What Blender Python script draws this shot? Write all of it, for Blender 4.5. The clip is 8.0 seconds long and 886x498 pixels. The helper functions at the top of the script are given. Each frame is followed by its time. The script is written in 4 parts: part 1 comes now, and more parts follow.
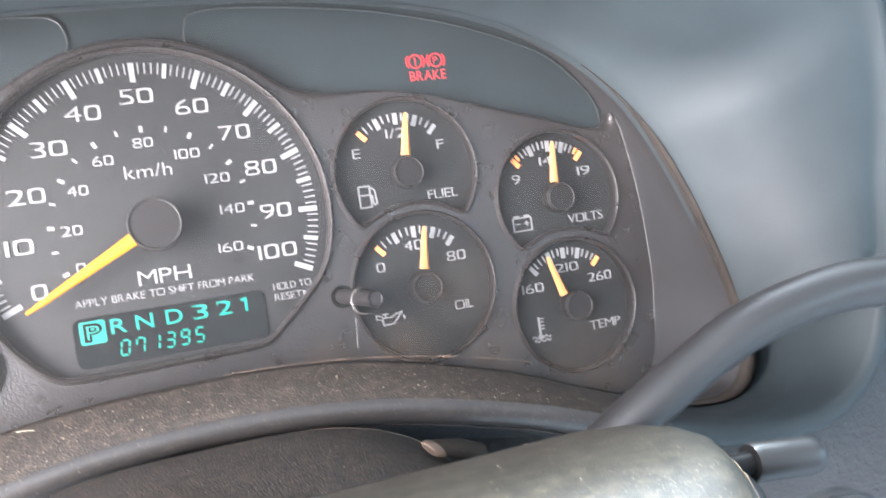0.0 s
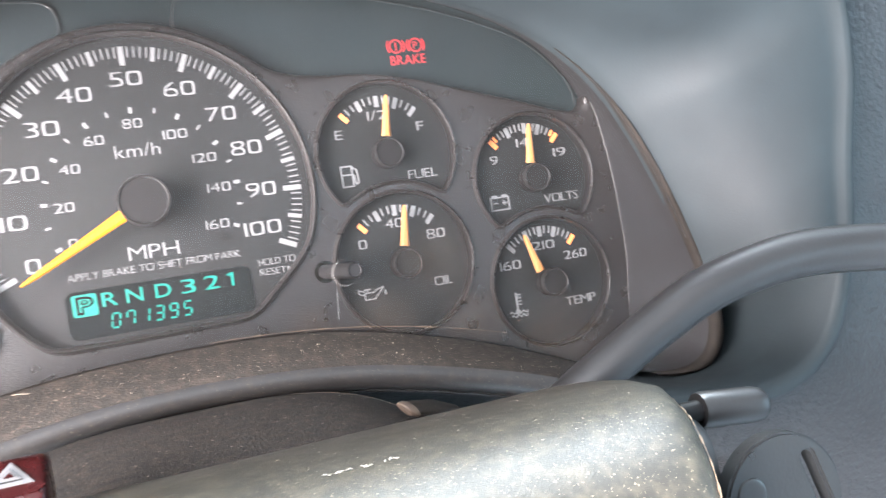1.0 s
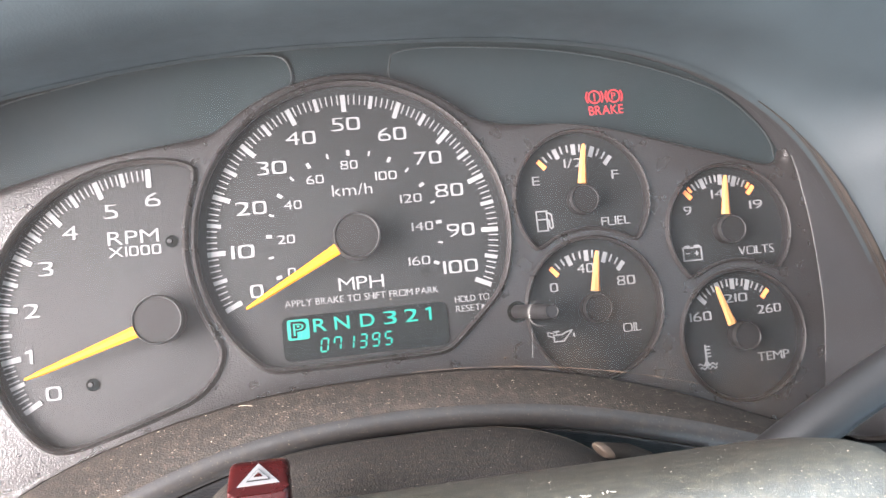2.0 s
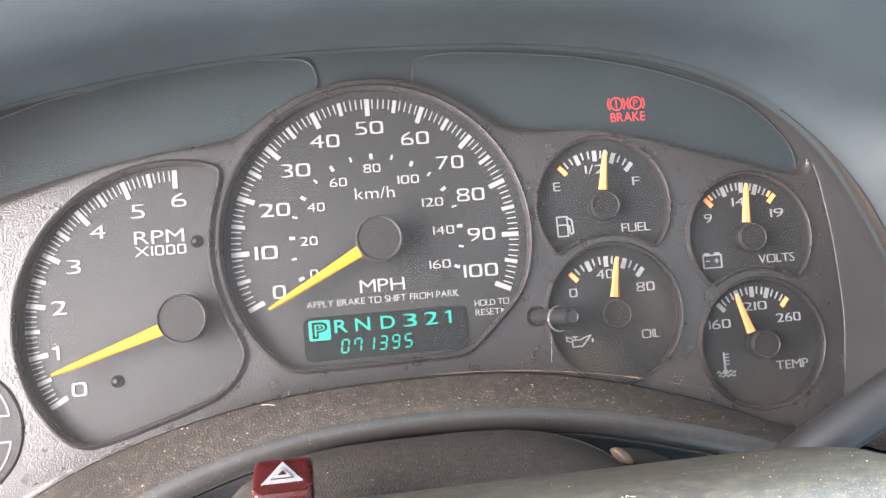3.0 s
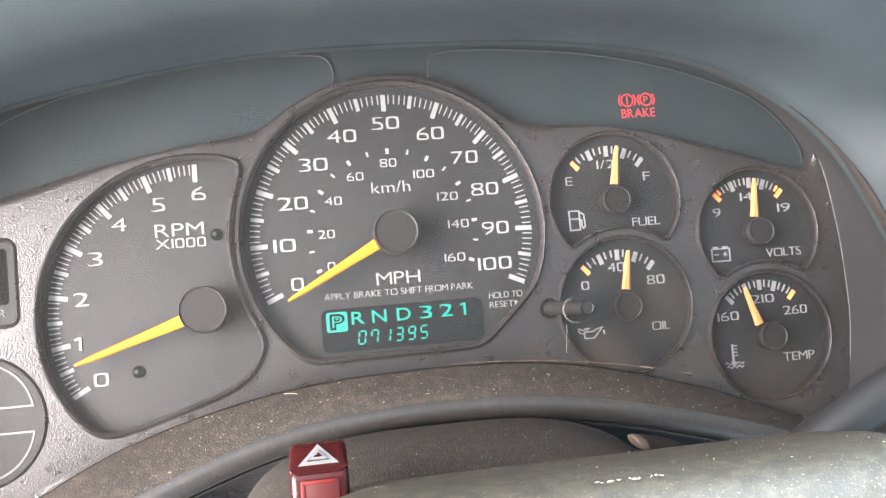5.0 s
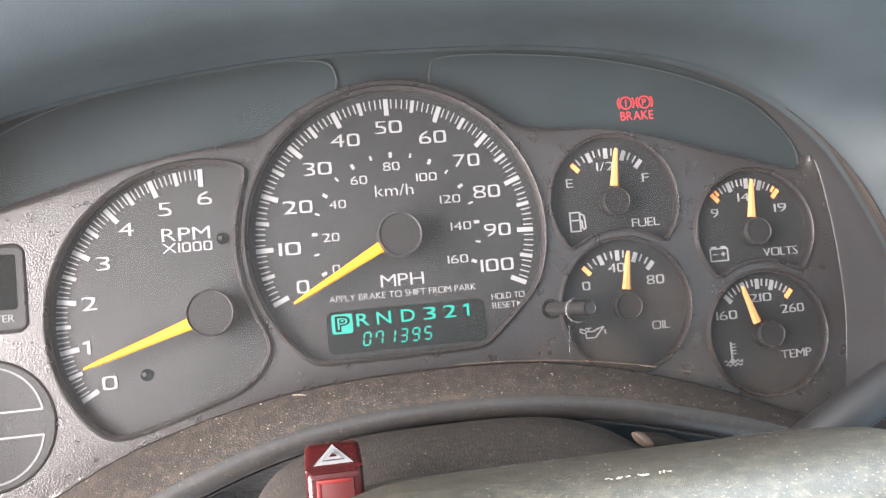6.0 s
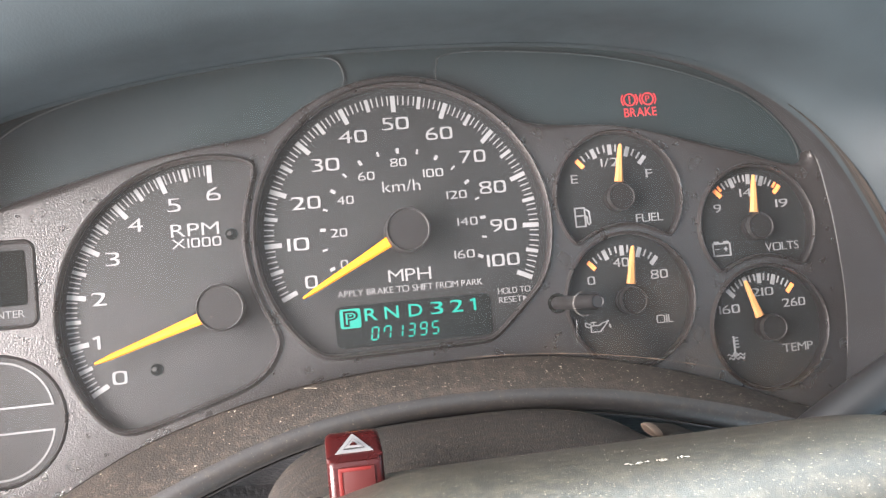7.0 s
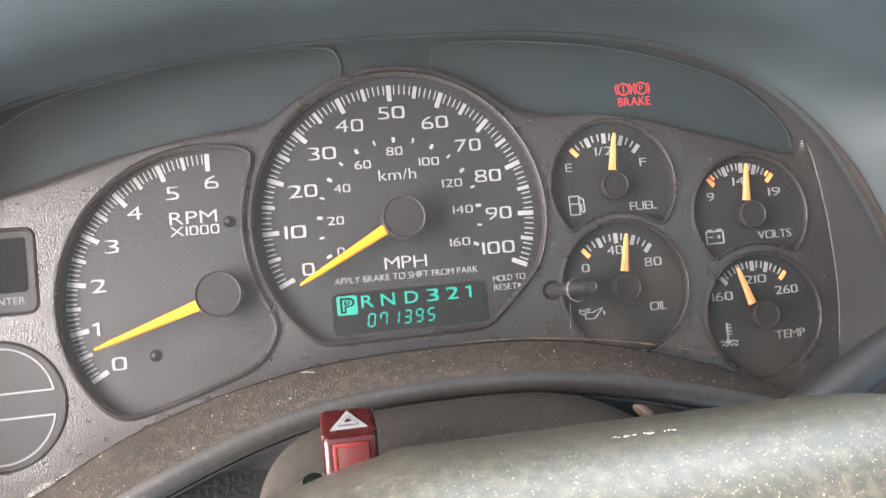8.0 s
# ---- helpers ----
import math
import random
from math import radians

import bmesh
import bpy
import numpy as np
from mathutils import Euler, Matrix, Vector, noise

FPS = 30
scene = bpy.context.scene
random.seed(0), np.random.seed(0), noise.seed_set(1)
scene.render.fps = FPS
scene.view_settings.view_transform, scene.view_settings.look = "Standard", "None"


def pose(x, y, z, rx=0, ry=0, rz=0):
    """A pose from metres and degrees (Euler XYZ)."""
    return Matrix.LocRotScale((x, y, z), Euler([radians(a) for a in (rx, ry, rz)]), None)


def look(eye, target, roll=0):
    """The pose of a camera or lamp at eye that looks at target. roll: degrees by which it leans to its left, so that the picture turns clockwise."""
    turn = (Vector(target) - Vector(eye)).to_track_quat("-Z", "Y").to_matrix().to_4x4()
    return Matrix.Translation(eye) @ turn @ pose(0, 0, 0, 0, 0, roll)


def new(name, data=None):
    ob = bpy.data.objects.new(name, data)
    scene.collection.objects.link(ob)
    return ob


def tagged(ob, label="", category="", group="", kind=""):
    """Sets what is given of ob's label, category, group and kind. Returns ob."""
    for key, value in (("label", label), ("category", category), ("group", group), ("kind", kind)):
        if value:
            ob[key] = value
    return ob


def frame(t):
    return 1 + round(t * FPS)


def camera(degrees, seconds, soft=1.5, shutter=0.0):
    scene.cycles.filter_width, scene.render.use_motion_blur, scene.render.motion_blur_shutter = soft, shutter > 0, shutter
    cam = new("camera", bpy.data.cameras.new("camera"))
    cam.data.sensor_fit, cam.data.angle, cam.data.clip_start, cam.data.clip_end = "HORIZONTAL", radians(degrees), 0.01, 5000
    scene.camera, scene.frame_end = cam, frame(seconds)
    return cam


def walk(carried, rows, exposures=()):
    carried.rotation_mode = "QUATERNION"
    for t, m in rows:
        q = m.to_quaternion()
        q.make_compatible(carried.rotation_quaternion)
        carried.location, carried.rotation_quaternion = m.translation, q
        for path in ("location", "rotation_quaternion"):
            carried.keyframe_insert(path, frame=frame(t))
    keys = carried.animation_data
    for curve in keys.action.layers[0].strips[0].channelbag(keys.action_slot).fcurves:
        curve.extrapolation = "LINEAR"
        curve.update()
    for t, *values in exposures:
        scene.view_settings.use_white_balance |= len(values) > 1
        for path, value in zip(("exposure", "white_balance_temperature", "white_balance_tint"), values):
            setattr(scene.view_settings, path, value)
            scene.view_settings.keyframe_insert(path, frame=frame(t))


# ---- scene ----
# The dash is laid out in its own frame, in decimetres: x to the right along the dials, y into the dash, z up the dial faces.
# Its origin is the middle of the speedometer, and the dial faces lean back from the driver.
S = 0.1
C = pose(0, 0, 1.2, -20, 0, 0)
cam = camera(55.59, 8.0, soft=1.35, shutter=0.65)
PATH = [
    (0.0, -0.0316, -3.1080, -0.1944, -18.99, -0.85, -8.84),
    (0.2, -0.0113, -3.1143, -0.2341, -19.53, -0.83, -8.91),
    (0.5, 0.0349, -3.1396, -0.2309, -20.08, -1.63, -9.18),
    (0.7, -0.0091, -3.1767, -0.2720, -20.05, -1.36, -9.45),
    (1.0, -0.0246, -3.2434, -0.2826, -19.25, -1.03, -9.02),
    (1.2, -0.0687, -3.2788, -0.2906, -17.38, -0.00, -8.59),
    (1.3, -0.1302, -3.2967, -0.2794, -16.26, 0.40, -7.95),
    (1.5, -0.2261, -3.3178, -0.2451, -13.73, 1.52, -7.07),
    (1.7, -0.2169, -3.3311, -0.3050, -11.00, 3.47, -6.56),
    (2.0, -0.1892, -3.3135, -0.2773, -9.08, 3.42, -5.94),
    (3.5, -0.2484, -3.3587, -0.2773, -7.93, 3.78, -4.99),
    (4.0, -0.2895, -3.3721, -0.2818, -8.13, 3.82, -4.91),
    (4.5, -0.2906, -3.3741, -0.2964, -8.24, 3.63, -4.89),
    (6.0, -0.3545, -3.4278, -0.2814, -8.91, 3.52, -5.44),
    (6.5, -0.3613, -3.4355, -0.3088, -8.99, 3.29, -5.67),
    (7.0, -0.4276, -3.4464, -0.2997, -9.55, 3.51, -5.61),
    (7.5, -0.4206, -3.4898, -0.3094, -9.69, 3.54, -5.93),
    (8.0, -0.4184, -3.4839, -0.3482, -9.51, 3.40, -5.70),
]
walk(cam, [(t, C @ pose(S * x, S * y, S * z, 90 + pitch, 0, yaw) @ pose(0, 0, 0, 0, 0, roll)) for t, x, y, z, yaw, pitch, roll in PATH],
     [(0.0, 0.62, 5450, 2), (0.5, 0.54, 5450, 2), (1.0, 0.46, 5560, 2), (1.5, 0.44, 5660, 3), (3.5, 0.37, 5660, 1), (4.5, 0.34, 5690, 1), (6.5, 0.19, 5730, 1), (8.0, 0.06, 5770, 1)])

# ---- light: an overcast bright day, through the windows of the cab ----
world = bpy.data.worlds.new("sky")
scene.world = world
world.use_nodes = True
wn = world.node_tree
sky = wn.nodes.new("ShaderNodeTexSky")
sky.sky_type, sky.sun_disc, sky.sun_elevation, sky.sun_rotation = "NISHITA", False, radians(55), radians(31)
wn.links.new(sky.outputs[0], wn.nodes["Background"].inputs[0])
wn.nodes["Background"].inputs[1].default_value = 0.07


def window_light(name, place, target, width, height, power, colour=(1, 1, 1)):
    lamp = bpy.data.lights.new(name, "AREA")
    lamp.shape, lamp.size, lamp.size_y, lamp.energy, lamp.color = "RECTANGLE", width, height, power, colour
    ob = new(name, lamp)
    ob.matrix_basis = look(place, target)
    return ob


window_light("driver_door_light", (-0.73, -0.70, 1.31), (0.5, -0.68, 1.30), 0.76, 1.18, 200, (1.0, 0.79, 0.71))
window_light("windshield_light", (0.3, 0.12, 1.75), (0.2, -0.5, 1.1), 1.2, 0.5, 5, (0.93, 0.97, 1.0))
window_light("passenger_window_light", (1.37, -0.85, 1.42), (0.2, -0.20, 1.25), 0.9, 0.50, 7, (0.72, 0.91, 1.0))
sun_data = bpy.data.lights.new("sun", "SUN")
sun_data.energy, sun_data.angle, sun_data.color = 6.5, radians(13), (1.0, 0.97, 0.93)
sun = new("sun", sun_data)
sun.matrix_basis = look((3.0, 5.0, 9.5), (0, 0, 1.2))


# ---- materials ----
def material(name, colour, rough=0.5, metal=0.0, grain=0.0, grain_size=900.0, dust=0.0, dust_colour=(0.30, 0.26, 0.20), mottle=0.15, spec=0.5, coat=0.0, pebble=False):
    """Moulded or painted surface: two scales of colour variation, a fine relief, and dust where there is any."""
    m = bpy.data.materials.new(name)
    m.use_nodes = True
    nt = m.node_tree
    bsdf = nt.nodes["Principled BSDF"]
    bsdf.inputs["Roughness"].default_value, bsdf.inputs["Metallic"].default_value = rough, metal
    bsdf.inputs["Specular IOR Level"].default_value, bsdf.inputs["Coat Weight"].default_value = spec, coat
    coord = nt.nodes.new("ShaderNodeTexCoord")

    def noise_at(scale, detail=3.0):
        n = nt.nodes.new("ShaderNodeTexNoise")
        n.inputs["Scale"].default_value, n.inputs["Detail"].default_value = scale, detail
        nt.links.new(coord.outputs["Object"], n.inputs["Vector"])
        return n

    def ramp(source, lo, hi):
        r = nt.nodes.new("ShaderNodeMapRange")
        r.inputs["From Min"].default_value, r.inputs["From Max"].default_value = lo, hi
        nt.links.new(source, r.inputs["Value"])
        return r.outputs["Result"]

    def mix(fac, a, b):
        x = nt.nodes.new("ShaderNodeMix")
        x.data_type = "RGBA"
        if isinstance(fac, float):
            x.inputs["Factor"].default_value = fac
        else:
            nt.links.new(fac, x.inputs["Factor"])
        for key, v in (("A", a), ("B", b)):
            if isinstance(v, tuple):
                x.inputs[6 if key == "A" else 7].default_value = (*v, 1)
            else:
                nt.links.new(v, x.inputs[6 if key == "A" else 7])
        return x.outputs[2]

    big = noise_at(28.0)
    low, high = tuple(c * (1 - mottle) for c in colour), tuple(min(1, c * (1 + mottle)) for c in colour)
    col = mix(ramp(big.outputs["Fac"], 0.3, 0.7), low, high)
    if dust:
        film = noise_at(330.0, 8.0)
        fleck = noise_at(1500.0, 2.0)
        col = mix(ramp(film.outputs["Fac"], 0.50 - 0.15 * dust, 1.45 - 0.4 * dust), col, dust_colour)
        col = mix(ramp(fleck.outputs["Fac"], 0.66 - 0.06 * dust, 0.74), col, tuple(min(1, 1.6 * c) for c in dust_colour))
    nt.links.new(col, bsdf.inputs["Base Color"])
    rr = nt.nodes.new("ShaderNodeMapRange")
    rr.inputs["To Min"].default_value, rr.inputs["To Max"].default_value = max(0.02, rough - 0.07), min(1, rough + 0.07)
    nt.links.new(noise_at(120.0).outputs["Fac"], rr.inputs["Value"])
    nt.links.new(rr.outputs["Result"], bsdf.inputs["Roughness"])
    if grain:
        g = noise_at(grain_size, 2.0)
        b = nt.nodes.new("ShaderNodeBump")
        b.inputs["Strength"].default_value, b.inputs["Distance"].default_value = grain, 0.0006
        height = g.outputs["Fac"]
        if pebble:
            cells = nt.nodes.new("ShaderNodeTexVoronoi")
            cells.feature = "SMOOTH_F1"
            cells.inputs["Scale"].default_value, cells.inputs["Smoothness"].default_value = grain_size * 0.8, 0.6
            nt.links.new(coord.outputs["Object"], cells.inputs["Vector"])
            height = ramp(cells.outputs["Distance"], 0.75, 0.0)
        nt.links.new(height, b.inputs["Height"])
        nt.links.new(b.outputs["Normal"], bsdf.inputs["Normal"])
    return m


def glow(name, colour, strength):
    m = bpy.data.materials.new(name)
    m.use_nodes = True
    bsdf = m.node_tree.nodes["Principled BSDF"]
    bsdf.inputs["Base Color"].default_value = (*[0.08 * c for c in colour], 1)
    bsdf.inputs["Emission Color"].default_value, bsdf.inputs["Emission Strength"].default_value = (*colour, 1), strength
    return m


def clear(name, haze, rough=0.12, tint=(1, 1, 1), stains=()):
    """Thin clear plastic: passes light straight on, mirrors by its angle, and carries a thin film of dust.
    stains: blotches of brown grime, each (x, z, radius, strength) in metres from the object's origin."""
    m = bpy.data.materials.new(name)
    m.use_nodes = True
    nt = m.node_tree
    nt.nodes.remove(nt.nodes["Principled BSDF"])
    out = nt.nodes["Material Output"]
    through_it, gloss, film = (nt.nodes.new("ShaderNodeBsdf" + k) for k in ("Transparent", "Glossy", "Diffuse"))
    through_it.inputs["Color"].default_value = (*tint, 1)
    gloss.inputs["Roughness"].default_value = rough
    film.inputs["Color"].default_value = (0.5, 0.48, 0.45, 1)
    fres = nt.nodes.new("ShaderNodeFresnel")
    fres.inputs["IOR"].default_value = 1.26
    a, b = nt.nodes.new("ShaderNodeMixShader"), nt.nodes.new("ShaderNodeMixShader")
    coord, n, r = nt.nodes.new("ShaderNodeTexCoord"), nt.nodes.new("ShaderNodeTexNoise"), nt.nodes.new("ShaderNodeMapRange")
    n.inputs["Scale"].default_value, n.inputs["Detail"].default_value = 35.0, 6.0
    r.inputs["From Min"].default_value, r.inputs["From Max"].default_value = 0.25, 0.85
    r.inputs["To Min"].default_value, r.inputs["To Max"].default_value = 0.75 * haze, 1.3 * haze
    nt.links.new(coord.outputs["Object"], n.inputs["Vector"])
    nt.links.new(n.outputs["Fac"], r.inputs["Value"])
    nt.links.new(fres.outputs[0], a.inputs[0])
    nt.links.new(through_it.outputs[0], a.inputs[1])
    nt.links.new(gloss.outputs[0], a.inputs[2])
    nt.links.new(r.outputs["Result"], b.inputs[0])
    nt.links.new(a.outputs[0], b.inputs[1])
    nt.links.new(film.outputs[0], b.inputs[2])
    last = b.outputs[0]
    for x, z, radius, strength in stains:
        at, blot, fade, times = (nt.nodes.new(k) for k in ("ShaderNodeVectorMath", "ShaderNodeTexNoise", "ShaderNodeMapRange", "ShaderNodeMath"))
        at.operation = "DISTANCE"
        at.inputs[1].default_value = (x, 0.004, z)
        nt.links.new(coord.outputs["Object"], at.inputs[0])
        fade.interpolation_type = "SMOOTHSTEP"
        fade.inputs["From Min"].default_value, fade.inputs["From Max"].default_value = radius, 0.15 * radius
        fade.inputs["To Max"].default_value = strength
        nt.links.new(at.outputs["Value"], fade.inputs["Value"])
        blot.inputs["Scale"].default_value, blot.inputs["Detail"].default_value, blot.inputs["Roughness"].default_value = 420.0, 8.0, 0.75
        nt.links.new(coord.outputs["Object"], blot.inputs["Vector"])
        patch = nt.nodes.new("ShaderNodeMapRange")
        patch.inputs["From Min"].default_value, patch.inputs["From Max"].default_value = 0.36, 0.72
        nt.links.new(blot.outputs["Fac"], patch.inputs["Value"])
        times.operation = "MULTIPLY"
        nt.links.new(fade.outputs["Result"], times.inputs[0])
        nt.links.new(patch.outputs["Result"], times.inputs[1])
        grime, add = nt.nodes.new("ShaderNodeBsdfDiffuse"), nt.nodes.new("ShaderNodeMixShader")
        grime.inputs["Color"].default_value = (0.20, 0.145, 0.095, 1)
        nt.links.new(times.outputs[0], add.inputs[0])
        nt.links.new(last, add.inputs[1])
        nt.links.new(grime.outputs[0], add.inputs[2])
        last = add.outputs[0]
    nt.links.new(last, out.inputs[0])
    return m


M_BEZEL = material("grey_bezel_plastic", (0.0140, 0.0130, 0.0129), 0.29, grain=0.19, grain_size=2100, pebble=True, spec=0.5)
M_DIAL = material("dial_face", (0.0088, 0.0094, 0.0098), 0.44, grain=0.30, grain_size=2600, mottle=0.08, spec=0.23)
M_PANEL = material("warning_panel", (0.0092, 0.0150, 0.0168), 0.6, mottle=0.08, spec=0.18)
M_WALL = material("housing_wall", (0.0155, 0.0158, 0.0168), 0.6, grain=0.15, spec=0.25)
M_WHITE = material("white_print", (0.135, 0.138, 0.141), 0.6, mottle=0.04)
M_AMBER = material("orange_print", (0.75, 0.22, 0.06), 0.6, mottle=0.05)
M_NEEDLE = material("yellow_needle", (0.55, 0.185, 0.002), 0.6, mottle=0.06, spec=0.2)
M_SMALL_NEEDLE = material("pale_orange_needle", (0.31, 0.145, 0.050), 0.6, mottle=0.14, spec=0.2)
M_HUB = material("needle_hub", (0.0075, 0.0073, 0.0075), 0.5, mottle=0.12, spec=0.16)
M_GLASS_BLACK = material("display_glass", (0.004, 0.0048, 0.0046), 0.08, mottle=0.1, spec=0.2)
M_TEAL = glow("display_glow", (0.002, 0.62, 0.44), 0.62)
M_EDGE = material("shiny_panel_edge", (0.016, 0.020, 0.021), 0.30, mottle=0.1)
M_EDGELINE = material("light_edge", (0.13, 0.127, 0.124), 0.35)
M_RED = glow("warning_glow", (0.9, 0.05, 0.06), 1.0)
M_HOOD = material("smooth_dash_trim", (0.0184, 0.0238, 0.0263), 0.56, grain=0.08, grain_size=1200, spec=0.24)
M_LIP = material("dark_smooth_lip", (0.0148, 0.0142, 0.0139), 0.40, grain=0.12, dust=0.05, dust_colour=(0.05, 0.040, 0.030))
M_LEDGE = material("dusty_trim", (0.0140, 0.0118, 0.0098), 0.75, grain=0.5, grain_size=1500, dust=0.30, dust_colour=(0.066, 0.051, 0.038), spec=0.3)
M_RIMWALL = material("smooth_opening_wall", (0.0095, 0.0090, 0.0090), 0.34, grain=0.15, spec=0.5)
M_ROOF = material("pale_roof_cloth", (0.27, 0.315, 0.34), 0.9, grain=0.3)
M_PIN = material("grey_pin", (0.010, 0.010, 0.0105), 0.5, spec=0.3)
M_DASH = material("grained_dash_pad", (0.0150, 0.0152, 0.0160), 0.46, grain=1.0, grain_size=420, spec=0.35)
M_SHROUD = material("dusty_column_plastic", (0.0205, 0.0195, 0.0185), 0.7, grain=0.8, grain_size=1700, dust=0.5, dust_colour=(0.085, 0.066, 0.048), spec=0.25)
M_COVER = material("worn_grey_vinyl", (0.038, 0.0365, 0.0305), 0.43, grain=0.25, grain_size=3000, dust=0.46, dust_colour=(0.150, 0.132, 0.092), spec=0.42)
M_RING = material("grey_lock_plastic", (0.02, 0.021, 0.022), 0.4, grain=0.1)
M_LEVER = material("black_lever", (0.0130, 0.0130, 0.0133), 0.42, grain=0.08)
M_METAL = material("brushed_metal", (0.35, 0.36, 0.37), 0.32, metal=1.0)
M_REDBUTTON = material("red_button", (0.026, 0.0030, 0.0030), 0.28, mottle=0.3, spec=0.4)
M_REDFACE = material("light_red_plastic", (0.040, 0.0045, 0.004), 0.55, mottle=0.25, spec=0.3)
M_REDGLOW = material("red_edge_highlight", (0.085, 0.006, 0.005), 0.5, mottle=0.2, spec=0.3)
M_KEY = material("black_key_head", (0.014, 0.015, 0.0155), 0.30, grain=0.1)
M_RUST = material("worn_tan_edge", (0.17, 0.12, 0.08), 0.7, mottle=0.3)
M_FLANGE = material("dirty_flange", (0.015, 0.0128, 0.011), 0.8, mottle=0.35, dust=0.4, dust_colour=(0.026, 0.021, 0.015), spec=0.15)
M_TAN = material("chipped_tan_plastic", (0.080, 0.058, 0.041), 0.75, mottle=0.4)
M_SCRATCH = material("scuffed_white", (0.17, 0.165, 0.145), 0.7, mottle=0.2)
M_SPECK = material("dust_fleck", (0.26, 0.23, 0.18), 0.9, mottle=0.2)
M_LENS = clear("clear_cluster_lens", 0.013, stains=((0.074, 0.015, 0.020, 0.09), (0.026, -0.004, 0.014, 0.10), (0.052, -0.004, 0.018, 0.12), (0.084, -0.010, 0.018, 0.12), (0.118, -0.022, 0.026, 0.12)))
M_CAB = material("cab_lining", (0.215, 0.285, 0.335), 0.8, grain=0.3)
M_ROAD = material("asphalt", (0.05, 0.05, 0.05), 0.9, grain=0.5, grain_size=80)

# ---- building helpers ----
AT = {}


def thing(name, at, label, category, group="", kind=""):
    """An Empty at the base of a thing that stands in the dash's frame."""
    ob = new(name)
    ob.empty_display_size = 0.02
    ob.matrix_basis = C @ Matrix.Translation(Vector(at) * S)
    AT[ob.name] = Vector(at)
    return tagged(ob, label, category, group, kind)


def part(name, bm, mat, parent, label="", smooth=True, angle=40):
    """One mesh under a thing or a part; its vertices are given in the dash's frame."""
    root = parent
    while root.parent:
        root = root.parent
    off = AT[root.name]
    bmesh.ops.recalc_face_normals(bm, faces=bm.faces)
    for v in bm.verts:
        v.co = (v.co - off) * S
    me = bpy.data.meshes.new(name)
    bm.to_mesh(me)
    bm.free()
    me.materials.append(mat)
    if smooth:
        me.shade_smooth()
        me.set_sharp_from_angle(angle=radians(angle))
    ob = new(name, me)
    ob.parent = parent
    if label:
        ob["label"] = label
    return ob


def solo(name, bm, mat, at, label, category, kind="", smooth=True):
    """A thing that is one mesh."""
    ob = part(name, bm, mat, thing("tmp", at, "", ""), "", smooth)
    base = ob.parent
    ob.parent = None
    ob.matrix_basis = base.matrix_basis.copy()
    bpy.data.objects.remove(base)
    return tagged(ob, label, category, "", kind)


def spline(points, n, closed=True):
    """A smooth line of n points through the given ones."""
    p = np.array(points, float)
    k = len(p)
    out = []
    last = k if closed else k - 1
    for s in np.linspace(0, last, n, endpoint=not closed):
        i = min(int(s), last - 1)
        f = s - i
        if closed:
            a, b, c, d = (p[(i + j) % k] for j in (-1, 0, 1, 2))
        else:
            a, b, c, d = (p[min(max(i + j, 0), k - 1)] for j in (-1, 0, 1, 2))
        out.append(0.5 * (2 * b + (c - a) * f + (2 * a - 5 * b + 4 * c - d) * f**2 + (3 * b - a - 3 * c + d) * f**3))
    return np.array(out)


def even(loop, n):
    """The same closed loop with n evenly spaced points."""
    p = np.vstack([loop, loop[:1]])
    d = np.r_[0, np.cumsum(np.linalg.norm(np.diff(p, axis=0), axis=1))]
    s = np.linspace(0, d[-1], n, endpoint=False)
    return np.stack([np.interp(s, d, p[:, j]) for j in range(p.shape[1])], 1)


def loft(bm, loops, closed=True, caps=False):
    rows = [[bm.verts.new(v) for v in loop] for loop in loops]
    for a, b in zip(rows, rows[1:]):
        n = len(a)
        for i in range(n if closed else n - 1):
            j = (i + 1) % n
            bm.faces.new((a[i], a[j], b[j], b[i]))
    if caps:
        bm.faces.new(rows[0])
        bm.faces.new(rows[-1])
    return rows


def lathe(bm, cx, cz, profile, n=48, cap=True):
    """Turned round an axis along y: rows of radius and y."""
    ang = np.linspace(0, 2 * np.pi, n, endpoint=False)
    loft(bm, [[(cx + r * np.cos(a), y, cz + r * np.sin(a)) for a in ang] for r, y in profile], caps=cap)
    return bm


def tube(bm, points, radii, n=20, caps=True):
    p = np.array(points, float)
    t = np.gradient(p, axis=0)
    t /= np.linalg.norm(t, axis=1)[:, None]
    side = np.cross(t[0], (0, 0, 1.0))
    if np.linalg.norm(side) < 0.1:
        side = np.cross(t[0], (0, 1.0, 0))
    loops = []
    for q, d, r in zip(p, t, radii):
        side = side - d * (side @ d)
        side /= np.linalg.norm(side)
        up = np.cross(d, side)
        loops.append([q + r * (np.cos(a) * side + np.sin(a) * up) for a in np.linspace(0, 2 * np.pi, n, endpoint=False)])
    loft(bm, loops, caps=caps)
    return bm


def smax(vals, k):
    """A rounded greatest-of, so that corners come out round."""
    v = np.array(vals) / k
    m = v.max()
    return k * (m + np.log(np.exp(v - m).sum()))


def radial(seed, field, n=120, far=1.2):
    """The outline round seed on which field is zero (negative inside)."""
    pts = []
    for a in np.linspace(0, 2 * np.pi, n, endpoint=False):
        d = np.array([np.cos(a), np.sin(a)])
        lo, hi = 0.0, far
        for _ in range(30):
            mid = (lo + hi) / 2
            lo, hi = (mid, hi) if field(*(seed + mid * d)) < 0 else (lo, mid)
        pts.append(seed + lo * d)
    return np.array(pts)


